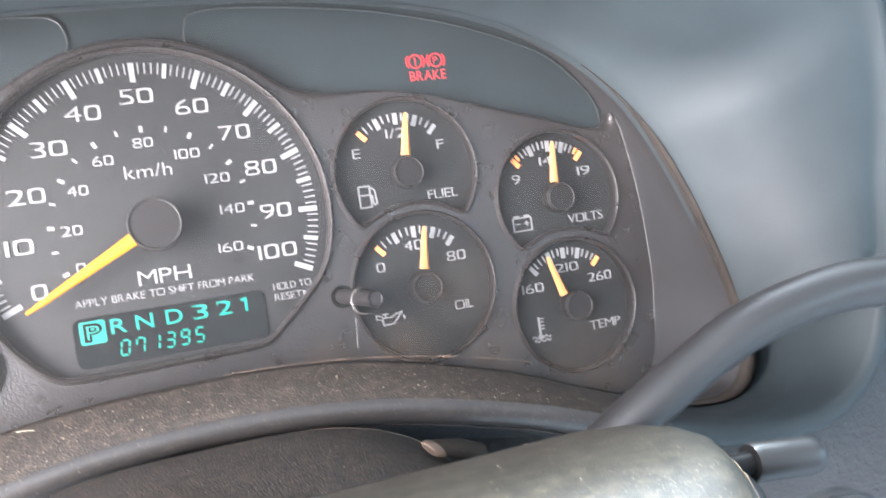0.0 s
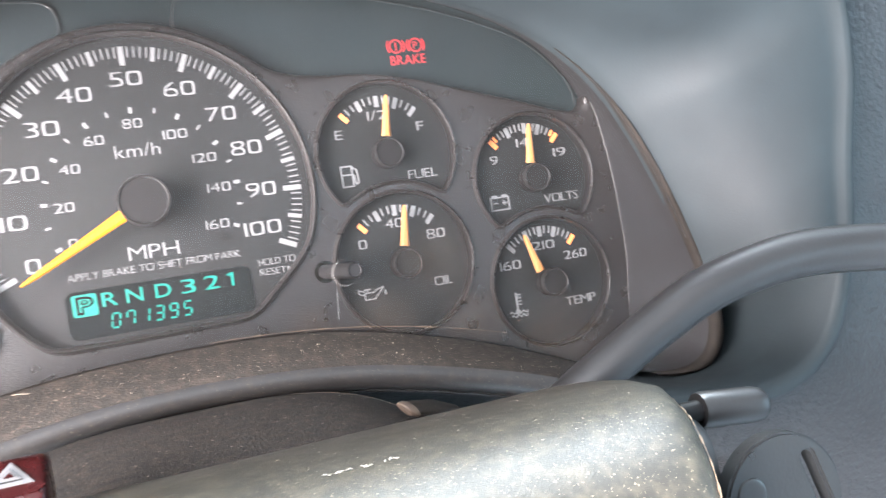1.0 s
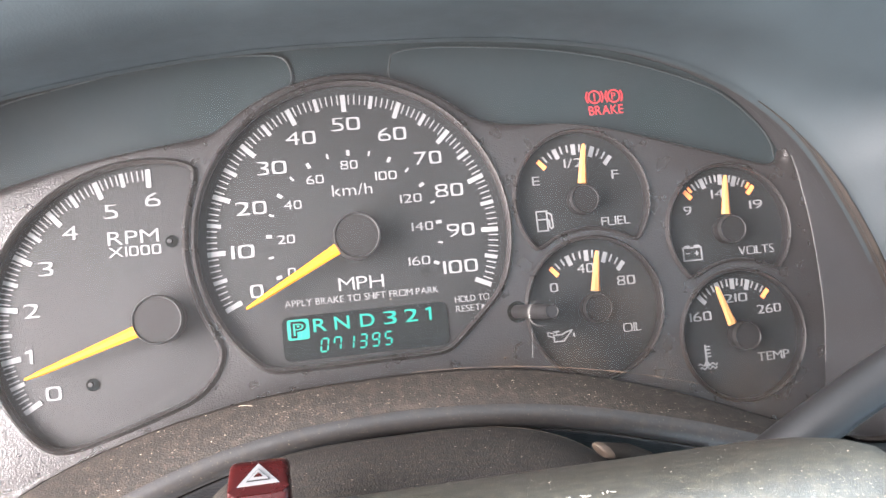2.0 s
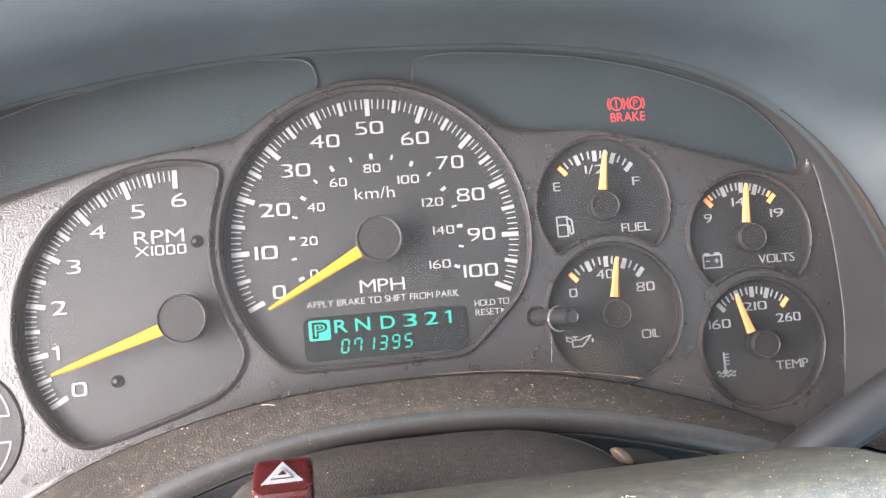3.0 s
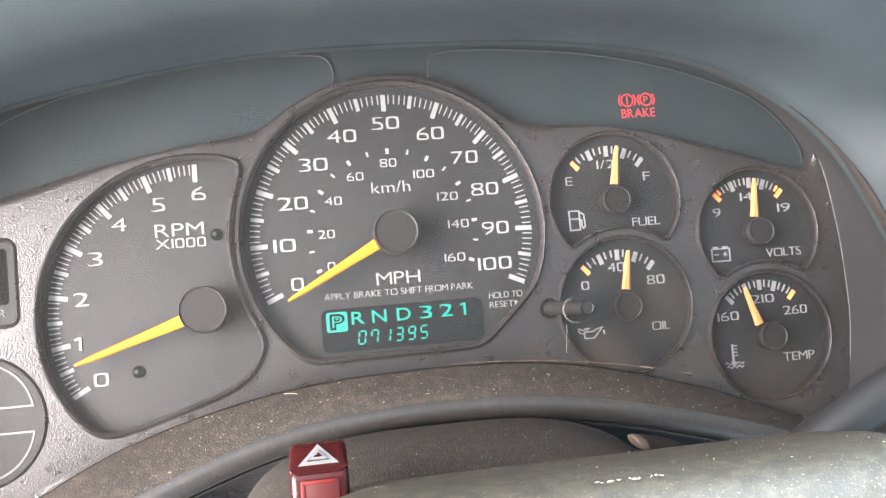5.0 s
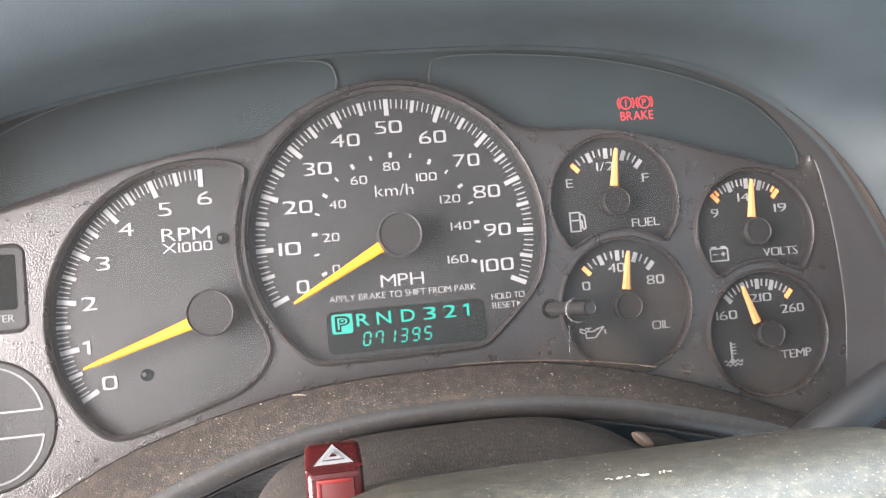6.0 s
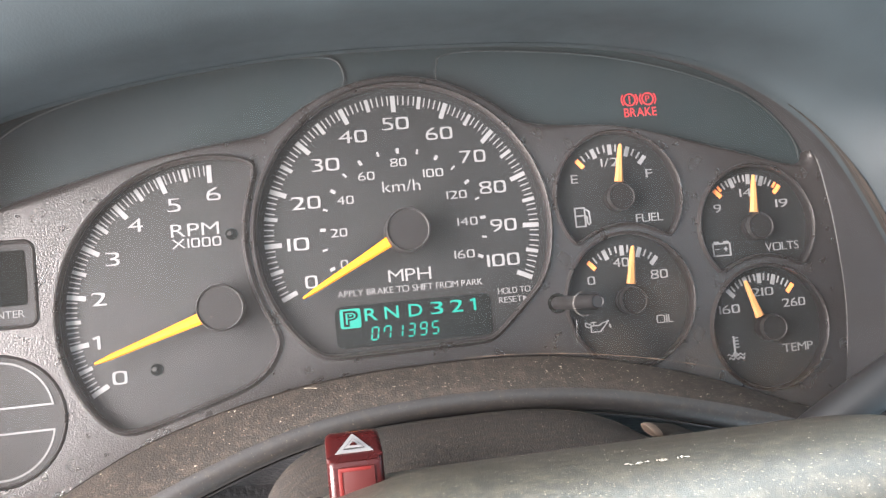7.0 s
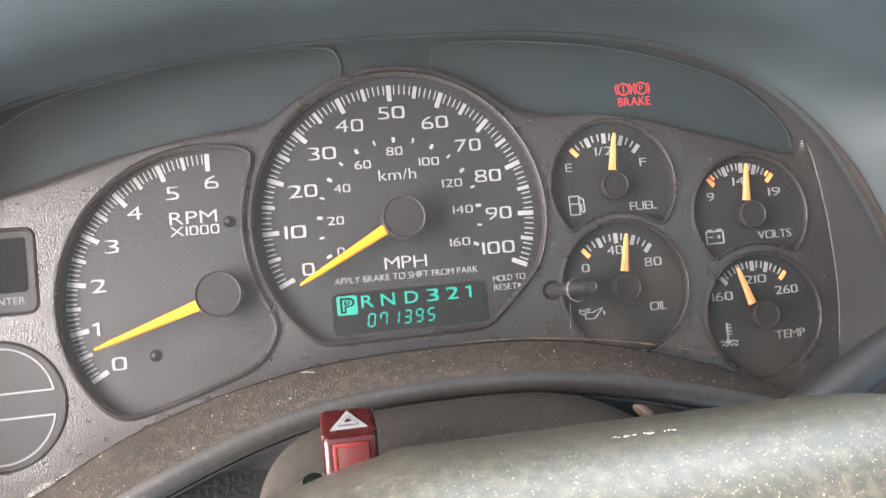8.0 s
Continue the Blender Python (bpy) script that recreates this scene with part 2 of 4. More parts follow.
def grown(loop, d):
    """A loop in the x-z plane pushed outwards by d."""
    e = np.roll(loop, -1, 0) - np.roll(loop, 1, 0)
    d = np.reshape(d, (-1, 1))
    n = np.stack([e[:, 1], -e[:, 0]], 1)
    n /= np.linalg.norm(n, axis=1)[:, None]
    area = np.sum(loop[:, 0] * np.roll(loop[:, 1], -1) - loop[:, 1] * np.roll(loop[:, 0], -1))
    return loop + d * n * np.sign(area)


def lift(loop, y):
    return [(x, y, z) for x, z in loop]


def slab(bm, loop, y0, y1):
    """A flat plate with the outline loop, its face at y0 and its back at y1."""
    loft(bm, [lift(loop, y0), lift(loop, y1)])
    for y in (y0, y1):
        vs = [bm.verts.new(v) for v in lift(loop, y)]
        es = [bm.edges.new((a, b)) for a, b in zip(vs, vs[1:] + vs[:1])]
        bmesh.ops.triangle_fill(bm, use_beauty=True, edges=es)
    bmesh.ops.remove_doubles(bm, verts=bm.verts, dist=1e-5)
    return bm


def bar(bm, a, b, wa, wb, y, thick=0.004):
    """A printed or raised stroke from a to b in the x-z plane."""
    a, b = np.array(a, float), np.array(b, float)
    d = (b - a) / np.linalg.norm(b - a)
    n = np.array([-d[1], d[0]])
    loop = np.array([a + n * wa / 2, b + n * wb / 2, b - n * wb / 2, a - n * wa / 2])
    loft(bm, [lift(loop, y), lift(loop, y + thick)], caps=True)
    return bm


def stroke(bm, pts, w, y, thick=0.004, closed=False):
    pts = [np.array(p, float) for p in pts]
    for a, b in zip(pts, pts[1:] + (pts[:1] if closed else [])):
        if np.linalg.norm(b - a) > 1e-6:
            e = (b - a) / np.linalg.norm(b - a) * w * 0.35
            bar(bm, a - e, b + e, w, w, y, thick)
    return bm


GLYPHS = {}
ROUND = "0235689CGOSU"


def glyph(ch, bold):
    """One character of the built-in font, as points and faces; round ones are drawn squarer, as dial figures are."""
    if (ch, bold) not in GLYPHS:
        cu = bpy.data.curves.new("text", "FONT")
        cu.body, cu.size, cu.offset, cu.resolution_u = ch, 1.0, bold, 4
        ob = bpy.data.objects.new("text", cu)
        scene.collection.objects.link(ob)
        bpy.context.view_layer.update()
        me = bpy.data.meshes.new_from_object(ob.evaluated_get(bpy.context.evaluated_depsgraph_get()))
        bpy.data.objects.remove(ob)
        co = np.array([v.co[:2] for v in me.vertices])
        faces = [tuple(f.vertices) for f in me.polygons]
        bpy.data.meshes.remove(me)
        lo, hi = co.min(0), co.max(0)
        if ch in ROUND:
            q = (co - (lo + hi) / 2) / ((hi - lo) / 2)
            big = np.maximum(np.abs(q).max(1), 1e-6)
            push = 1 + 0.62 * (np.minimum(np.hypot(q[:, 0], q[:, 1]), 1.0) / big - 1)
            q *= np.maximum(push, 1.0)[:, None]
            co = q * (hi - lo) / 2 + (lo + hi) / 2
        co[:, 0] -= lo[0]
        GLYPHS[ch, bold] = (co, faces, hi[0] - lo[0])
    return GLYPHS[ch, bold]


def letters(body, cx, cz, w, h, y, mat, parent, name="lettering", bold=-0.007, label="", thick=0.003):
    """Words in the built-in font, fitted into a width and a height round (cx, cz)."""
    bm = bmesh.new()
    if body == "1":
        t = w * 0.42
        bar(bm, (cx + w / 2 - t / 2, cz - h / 2), (cx + w / 2 - t / 2, cz + h / 2), t, t, y, thick)
        bar(bm, (cx - w / 2, cz + h / 2 - t * 0.9), (cx + w / 2 - t * 0.6, cz + h / 2 - t * 0.45), t * 0.8, t * 0.8, y - 0.0005, thick)
        return part(name, bm, mat, parent, label, smooth=False)
    at, points, faces = 0.0, [], []
    for ch in body:
        if ch == " ":
            at += 0.30
            continue
        co, fs, wide = glyph(ch, max(bold, 0.0) if ch in "K2" else bold)
        faces += [tuple(k + len(points) for k in f) for f in fs]
        points += [(u + at, q) for u, q in co]
        at += wide + 0.085
    co = np.array(points)
    lo, hi = co.min(0), co.max(0)
    co = (co - (lo + hi) / 2) / (hi - lo) * (w, h) + (cx, cz)
    vs = [bm.verts.new((u, y, q)) for u, q in co]
    for f in faces:
        bm.faces.new([vs[k] for k in f])
    got = bmesh.ops.extrude_face_region(bm, geom=bm.faces[:])
    for v in got["geom"]:
        if isinstance(v, bmesh.types.BMVert):
            v.co.y += thick
    return part(name, bm, mat, parent, label, smooth=False)


def polar(c, r, deg):
    """A point at r from c, deg degrees clockwise from the top."""
    return np.array(c) + r * np.array([np.sin(radians(deg)), np.cos(radians(deg))])


def box(bm, lo, hi, bevel=0.0, seg=3):
    lo, hi = Vector(lo), Vector(hi)
    m = Matrix.LocRotScale((lo + hi) / 2, None, hi - lo)
    r = bmesh.ops.create_cube(bm, size=1, matrix=m)
    if bevel:
        es = {e for v in r["verts"] for e in v.link_edges}
        bmesh.ops.bevel(bm, geom=list(es), offset=bevel, segments=seg, profile=0.5, affect="EDGES")
    return bm

# ---- outlines of the dash, in the plane of the dials ----
# where the cluster's housing meets the hood
FLANGE = spline([(0.2, 0.642), (0.65, 0.622), (1.09, 0.548), (1.42, 0.405), (1.66, 0.195), (1.825, -0.09), (1.95, -0.42), (2.02, -0.72),
                 (1.97, -0.91), (1.78, -0.945), (1.45, -0.845), (1.0, -0.67), (0.5, -0.545), (0.0, -0.52), (-0.5, -0.555), (-1.0, -0.685),
                 (-1.45, -0.90), (-1.85, -1.0), (-2.0, -0.8), (-1.95, -0.3), (-1.8, 0.24), (-1.45, 0.435), (-1.0, 0.55), (-0.4, 0.63)], 288)
# the front edge of the bezel
BEZEL = spline([(0.2, 0.795), (0.75, 0.768), (1.25, 0.67), (1.62, 0.50), (1.835, 0.25), (1.905, -0.05), (1.925, -0.40), (1.91, -0.62),
                (1.86, -0.86), (1.69, -0.95), (1.40, -0.875), (1.0, -0.735), (0.5, -0.625), (0.0, -0.59), (-0.5, -0.63), (-1.0, -0.765),
                (-1.4, -0.94), (-1.75, -1.02), (-1.9, -0.8), (-1.88, -0.3), (-1.82, 0.28), (-1.5, 0.585), (-1.0, 0.71), (-0.4, 0.785)], 288)
# the rim of the hood, point for point with the two above: x, y, z
RIM = spline([(0.2, -1.35, 0.98), (0.8, -1.32, 0.95), (1.45, -1.22, 0.87), (2.0, -1.05, 0.70), (2.37, -0.89, 0.45), (2.46, -0.82, 0.12), (2.41, -0.80, -0.22), (2.345, -0.80, -0.58),
              (2.20, -0.80, -0.87), (1.94, -0.79, -0.975), (1.52, -0.72, -0.925), (1.02, -0.62, -0.765), (0.52, -0.57, -0.655), (0.0, -0.55, -0.625), (-0.5, -0.565, -0.675), (-1.0, -0.63, -0.84),
              (-1.45, -0.69, -1.05), (-1.95, -0.75, -1.13), (-2.3, -0.80, -0.90), (-2.45, -0.85, -0.30), (-2.35, -0.95, 0.35), (-1.9, -1.10, 0.72), (-1.2, -1.22, 0.88), (-0.5, -1.32, 0.96)], 288)

# ---- instrument cluster ----
cluster = thing("instrument_cluster", (0.2, -0.45, -0.52), "dark grey instrument cluster with lit gear display under a clear lens", "instrument cluster")
SP, TA = np.array([0.0, 0.0]), np.array([-0.765, -0.246])
FU, OI, VO, TE = (np.array(c) for c in ((0.924, 0.070), (0.928, -0.371), (1.541, -0.106), (1.548, -0.549)))


def inside(c, r):
    return lambda x, z: np.hypot(x - c[0], z - c[1]) - r


def outside(c, r):
    return lambda x, z: r - np.hypot(x - c[0], z - c[1])


def below(a, b):
    """Negative above the line from a to b."""
    a, b = np.array(a), np.array(b)
    d = (b - a) / np.linalg.norm(b - a)
    return lambda x, z: -((z - a[1]) * d[0] - (x - a[0]) * d[1])


def both(k, *fields):
    return lambda x, z: smax([f(x, z) for f in fields], k)


def speedo_shape(r, low):
    return radial(SP, both(0.014, inside(SP, r), below((-1, low), (1, low + 0.018)), below((0.2, low - 0.10), (0.75, low + 0.40))), 160)


def tacho_shape(r, gap, low):
    return radial(np.array([-0.95, -0.2]), both(0.036, inside(TA, r), outside(SP, gap), below((-1.14, -0.70 + low), (-0.55, -0.525 + low)),
                                                 below((-0.70, -0.75), (-0.45, -0.30))), 160)


def gauge_shape(c, r, other=None, gap=0.0):
    return radial(c, both(0.012, inside(c, r), outside(other, gap)) if other is not None else inside(c, r), 96)


# each opening: its outline at the dial, on the bezel's front, and how far the rim stands out
OPENINGS = {
    "speedometer": (speedo_shape(0.606, -0.490), speedo_shape(0.624, -0.505)),
    "tachometer": (tacho_shape(0.600, 0.640, -0.004), tacho_shape(0.616, 0.630, -0.018)),
    "fuel_gauge": (gauge_shape(FU, 0.281, OI, 0.322), gauge_shape(FU, 0.291, OI, 0.312)),
    "oil_gauge": (gauge_shape(OI, 0.283), gauge_shape(OI, 0.293)),
    "volt_gauge": (gauge_shape(VO, 0.268, TE, 0.312), gauge_shape(VO, 0.278, TE, 0.302)),
    "temperature_gauge": (gauge_shape(TE, 0.268), gauge_shape(TE, 0.279)),
}
FRONT = -0.045
DISC = np.array([-1.60, -0.59])
disc_loop, disc_front = gauge_shape(DISC, 0.240), gauge_shape(DISC, 0.252)


def rounded(x0, x1, z0, z1, r, n=8):
    c = [((x1 - r, z1 - r), 0), ((x0 + r, z1 - r), 90), ((x0 + r, z0 + r), 180), ((x1 - r, z0 + r), 270)]
    return np.array([(p[0] + r * np.cos(radians(a + s)), p[1] + r * np.sin(radians(a + s))) for p, a in c for s in np.linspace(0, 90, n)])


msg_loop, msg_front = rounded(-1.81, -1.440, -0.235, 0.075, 0.035), rounded(-1.825, -1.425, -0.25, 0.09, 0.045)
# the two dark panels for warning lights, under the top edge
left_panel = spline([(-1.72, 0.33), (-1.50, 0.525), (-1.27, 0.622), (-1.057, 0.672), (-0.73, 0.738), (-0.505, 0.757), (-0.29, 0.756), (-0.222, 0.740), (-0.197, 0.70), (-0.197, 0.64),
                     (-0.26, 0.58), (-0.45, 0.47), (-0.70, 0.39), (-1.10, 0.30), (-1.60, 0.15), (-1.72, 0.22)], 160)
right_panel = spline([(0.205, 0.70), (0.24, 0.740), (0.42, 0.750), (0.787, 0.722), (1.033, 0.682), (1.282, 0.618), (1.535, 0.522), (1.660, 0.444), (1.766, 0.335), (1.810, 0.262), (1.822, 0.195),
                      (1.80, 0.140), (1.50, 0.19), (1.22, 0.27), (0.75, 0.35), (0.48, 0.40), (0.30, 0.54), (0.205, 0.62)], 160)
# the bezel's upper edge, under the panels and round the top of the speedometer
over = [(np.arctan2(0.445, 0.51) + f * (np.pi - np.arctan2(0.445, 0.51) - np.arctan2(0.455, 0.50))) for f in np.linspace(0, 1, 9)]
CUT = spline([(-1.80, 0.12), (-1.50, 0.235), (-1.27, 0.304), (-1.06, 0.352), (-0.85, 0.392), (-0.66, 0.420), (-0.565, 0.440)] + [((0.648 + 0.029 * k**4) * np.cos(a), (0.648 + 0.029 * k**4) * np.sin(a)) for a, k in zip(over[::-1], np.linspace(-1, 1, 9))]
             + [(0.60, 0.418), (0.735, 0.397), (0.95, 0.377), (1.22, 0.312), (1.47, 0.240), (1.69, 0.168), (1.78, 0.156), (1.826, 0.178), (1.842, 0.212)], 200, closed=False)
keep = [k for k in range(len(BEZEL)) if BEZEL[k, 1] < (0.195 if BEZEL[k, 0] > 0 else 0.115) and k > 20]
FACE = np.vstack([BEZEL[keep], CUT])

fronts = [v[1] for v in OPENINGS.values()] + [disc_front, msg_front]
rims = np.vstack(fronts)
room = np.array([np.hypot(*(rims - q).T).min() for q in FACE])
roll = np.where(np.arange(len(FACE)) < len(keep), 0.006, np.clip(room - 0.010, 0.005, 0.045))
roll = np.array([np.take(roll, range(k - 6, k + 7), mode="wrap").min() for k in range(len(roll))])
roll = np.convolve(np.r_[roll[-4:], roll, roll[:4]], np.ones(9) / 9, "valid")
bm = bmesh.new()
edges = []
for loop in [grown(FACE, -roll)] + fronts:
    vs = [bm.verts.new(v) for v in lift(loop, FRONT)]
    edges += [bm.edges.new((a, b)) for a, b in zip(vs, vs[1:] + vs[:1])]
bmesh.ops.triangle_fill(bm, use_beauty=True, edges=edges)
bmesh.ops.recalc_face_normals(bm, faces=bm.faces)
# the walls of the openings, over a small raised bead
inners = [v[0] for v in OPENINGS.values()] + [disc_loop, msg_loop]
walls = []
for k, (front, inner) in enumerate(zip(fronts, inners)):
    bead = (0.026 if k < 2 else 0.020) if k < 6 else 0.010
    deep = 0.0 if k < 6 else -0.03
    d = 0.026 if k < 2 else (0.016 if k < 6 else 0.012)
    crest = grown(front, -0.55 * d)
    edge = grown(front, -d)
    loft(bm, [lift(front, FRONT), lift(grown(front, -0.2 * d), FRONT - 0.6 * bead), lift(crest, FRONT - bead), lift(grown(front, -0.85 * d), FRONT - 0.75 * bead), lift(edge, FRONT - 0.2 * bead)])
    walls.append((edge, inner, FRONT - 0.2 * bead, deep))
turned = [(-1.0, 0.0), (-0.72, 0.04), (-0.45, 0.15), (-0.22, 0.34), (-0.07, 0.60), (0.0, 1.0)]
loft(bm, [[(x, FRONT + f * w, z) for (x, z), w in zip(grown(FACE, k * roll), roll)] for k, f in turned] + [lift(FACE, 0.03)])
bmesh.ops.remove_doubles(bm, verts=bm.verts, dist=1e-4)
bezel = part("bezel", bm, M_BEZEL, cluster, "grey pebble-grained plastic bezel with raised rims", angle=62)
for edge, inner, y0, y1 in walls:
    bm = bmesh.new()
    loft(bm, [lift(edge, y0), lift(0.6 * edge + 0.4 * inner, 0.75 * y0 + 0.25 * y1), lift(inner, y1)])
    part("opening_wall", bm, M_RIMWALL, bezel)

bm = bmesh.new()
loft(bm, [lift(BEZEL, 0.045), lift(BEZEL, -0.055), lift(0.5 * BEZEL + 0.5 * FLANGE, -0.25), lift(FLANGE, -0.44)])
part("housing_wall", bm, M_WALL, cluster)
bm = bmesh.new()
slab(bm, grown(BEZEL, -0.002), 0.026, 0.045)
part("face_plate", bm, M_PANEL, cluster, "smooth dark face plate behind the bezel", smooth=False)


def dial(name, label, y=0.0, mat=None):
    bm = bmesh.new()
    slab(bm, grown(OPENINGS[name][0], 0.006), y, y + 0.015)
    return part(name, bm, mat or M_DIAL, cluster, label, smooth=False)


def hub(c, r, y0, y1, parent, label=""):
    bm = bmesh.new()
    lathe(bm, c[0], c[1], [(r * 0.96, y0), (r, y0 - 0.01), (r, y1 + 0.012), (r * 0.93, y1), (r * 0.90, y1 + 0.004)], 64)
    ob = part("needle_hub", bm, M_HUB, parent, label)
    bm = bmesh.new()
    lathe(bm, c[0], c[1], [(r * 1.01, y1 + 0.02), (r * 0.99, y1 + 0.006), (r * 0.955, y1 - 0.003), (r * 0.92, y1 - 0.001), (r * 0.905, y1 + 0.003)], 64, cap=False)
    part("hub_rim", bm, M_LEVER, ob)
    return ob


def needle(base, tip, wb, wt, y, mat, parent, label):
    """A needle with a ridged back: two slopes up to a middle line."""
    a, b = np.array(base, float), np.array(tip, float)
    d = (b - a) / np.linalg.norm(b - a)
    n = np.array([-d[1], d[0]])
    bm = bmesh.new()
    steps = np.linspace(0, 1, 8)
    loops = []
    for s in steps:
        p = a + (b - a) * s
        w = (wb + (wt - wb) * s ** 0.8) / 2
        if s == 1:
            w *= 0.55
        loops.append([(*(p - n * w), y)[:3], (*(p - n * w * 0.5), y - 0.008), (*(p + n * w * 0.5), y - 0.008), (*(p + n * w), y), (*(p + n * w), y + 0.008), (*(p - n * w), y + 0.008)])
    loops = [[(q[0], q[2], q[1]) for q in loop] for loop in loops]
    loft(bm, loops, caps=True)
    return part("needle", bm, mat, parent, label, angle=20)


P = -0.0045
# speedometer
speedo = dial("speedometer", "black speedometer face with white marks")
STEP = 2.29
marks = bmesh.new()
for v in range(0, 101):
    a = (v - 50) * STEP
    if v % 10 == 0:
        b = bmesh.new()
        bar(b, polar(SP, 0.572, a), polar(SP, 0.504, a), 0.019, 0.019, P)
        part("scale_mark", b, M_WHITE, speedo, smooth=False)
    elif v % 5 == 0:
        b = bmesh.new()
        bar(b, polar(SP, 0.572, a), polar(SP, 0.520, a), 0.015, 0.015, P)
        part("scale_mark", b, M_WHITE, speedo, smooth=False)
    else:
        bar(marks, polar(SP, 0.571, a), polar(SP, 0.533, a), 0.0048, 0.0048, P)
part("fine_marks", marks, M_WHITE, speedo, "fine white speed marks", smooth=False)
NUMS = [("0", -0.399, -0.172, 0.050), ("10", -0.438, -0.015, 0.088), ("20", -0.393, 0.151, 0.118), ("30", -0.301, 0.302, 0.115), ("40", -0.179, 0.411, 0.118),
        ("50", 0.002, 0.455, 0.114), ("60", 0.183, 0.402, 0.114), ("70", 0.317, 0.295, 0.110), ("80", 0.390, 0.158, 0.114), ("90", 0.420, -0.006, 0.112), ("100", 0.404, -0.152, 0.140)]
for s, x, z, w in NUMS:
    letters(s, x, z, w, 0.052, P, M_WHITE, speedo, "numeral")
KM = [("0", -0.260, -0.112), ("20", -0.271, 0.018), ("40", -0.233, 0.150), ("60", -0.138, 0.243), ("80", 0.0, 0.291), ("100", 0.142, 0.237), ("120", 0.232, 0.138), ("140", 0.267, 0.022), ("160", 0.241, -0.114)]
for s, x, z in KM:
    letters(s, x, z, {1: 0.031, 2: 0.068, 3: 0.086}[len(s)], 0.034, P, M_WHITE, speedo, "numeral")
for i in range(17):
    a = -113 + i * 226 / 16
    b = bmesh.new()
    big = i % 2 == 0
    bar(b, polar((0, 0.003), 0.347, a), polar((0, 0.003), 0.327 if not big else 0.325, a), 0.013 if big else 0.008, 0.013 if big else 0.008, P)
    part("metric_mark", b, M_WHITE, speedo, smooth=False)
letters("km/h", 0.003, 0.192, 0.158, 0.046, P, M_WHITE, speedo)
letters("MPH", 0.003, -0.178, 0.178, 0.050, P, M_WHITE, speedo)
letters("APPLY BRAKE TO SHIFT FROM PARK", 0.003, -0.234, 0.604, 0.026, P, M_WHITE, speedo)
letters("HOLD TO", 0.437, -0.283, 0.140, 0.025, P, M_WHITE, speedo)
letters("RESET", 0.417, -0.321, 0.100, 0.025, P, M_WHITE, speedo)
b = bmesh.new()
loft(b, [lift(np.array([(0.472, -0.310), (0.496, -0.321), (0.472, -0.332)]), P), lift(np.array([(0.472, -0.310), (0.496, -0.321), (0.472, -0.332)]), P + 0.004)], caps=True)
part("reset_arrow", b, M_WHITE, speedo, smooth=False)
for x, z in ((-0.275, -0.152), (0.262, -0.165)):
    b = bmesh.new()
    lathe(b, x, z, [(0.018, P), (0.016, 0.0), (0.012, P + 0.001)], 20)
    part("stop_pin", b, M_HUB, speedo)
needle((-0.06, -0.033), (-0.437, -0.237), 0.046, 0.017, -0.095, M_NEEDLE, speedo, "bright yellow-orange needle resting below zero")
hub((-0.004, -0.004), 0.088, -0.02, -0.150, speedo, "round black needle hub")

# gear and odometer display, sunk into the speedometer
b = bmesh.new()
slab(b, rounded(-0.318, 0.330, -0.456, -0.284, 0.03), -0.006, 0.01)
display = part("gear_display", b, M_GLASS_BLACK, cluster, "black glass display with glowing green gear letters", smooth=False)
D = -0.0085
b = bmesh.new()
slab(b, rounded(-0.298, -0.214, -0.375, -0.296, 0.010, 4), D, D + 0.002)
part("gear_box", b, M_TEAL, display, "glowing green block behind the selected gear", smooth=False)
letters("P", -0.255, -0.335, 0.060, 0.064, D - 0.0025, M_GLASS_BLACK, display, "gear_letter", bold=0.06)
letters("P", -0.255, -0.335, 0.040, 0.046, D - 0.005, M_TEAL, display, "gear_letter", bold=-0.015)
for s, x, w in (("R", -0.172, 0.052), ("N", -0.087, 0.058), ("D", 0.012, 0.056), ("3", 0.101, 0.050), ("2", 0.185, 0.050), ("1", 0.255, 0.022)):
    letters(s, x, -0.326, w, 0.050, D, M_TEAL, display, "gear_letter", bold=0.004)
SEG = {"0": "abcdef", "7": "abcf", "1": "bc", "3": "abcdg", "9": "abcdfg", "5": "acdfg"}
for k, s in enumerate("071395"):
    x, z, w, h, sl = -0.161 + 0.0498 * k, -0.405, 0.026, 0.050, 0.004
    corner = {"tl": (x - w / 2 + sl, z + h / 2), "tr": (x + w / 2 + sl, z + h / 2), "ml": (x - w / 2, z), "mr": (x + w / 2, z), "bl": (x - w / 2 - sl, z - h / 2), "br": (x + w / 2 - sl, z - h / 2)}
    ends = {"a": ("tl", "tr"), "b": ("tr", "mr"), "c": ("mr", "br"), "d": ("bl", "br"), "e": ("ml", "bl"), "f": ("tl", "ml"), "g": ("ml", "mr")}
    b = bmesh.new()
    for seg in SEG[s]:
        p, q = (np.array(corner[e]) for e in ends[seg])
        bar(b, p + 0.13 * (q - p), q - 0.13 * (q - p), 0.0062, 0.0062, D, 0.002)
    part("odometer_digit", b, M_TEAL, display, smooth=False)

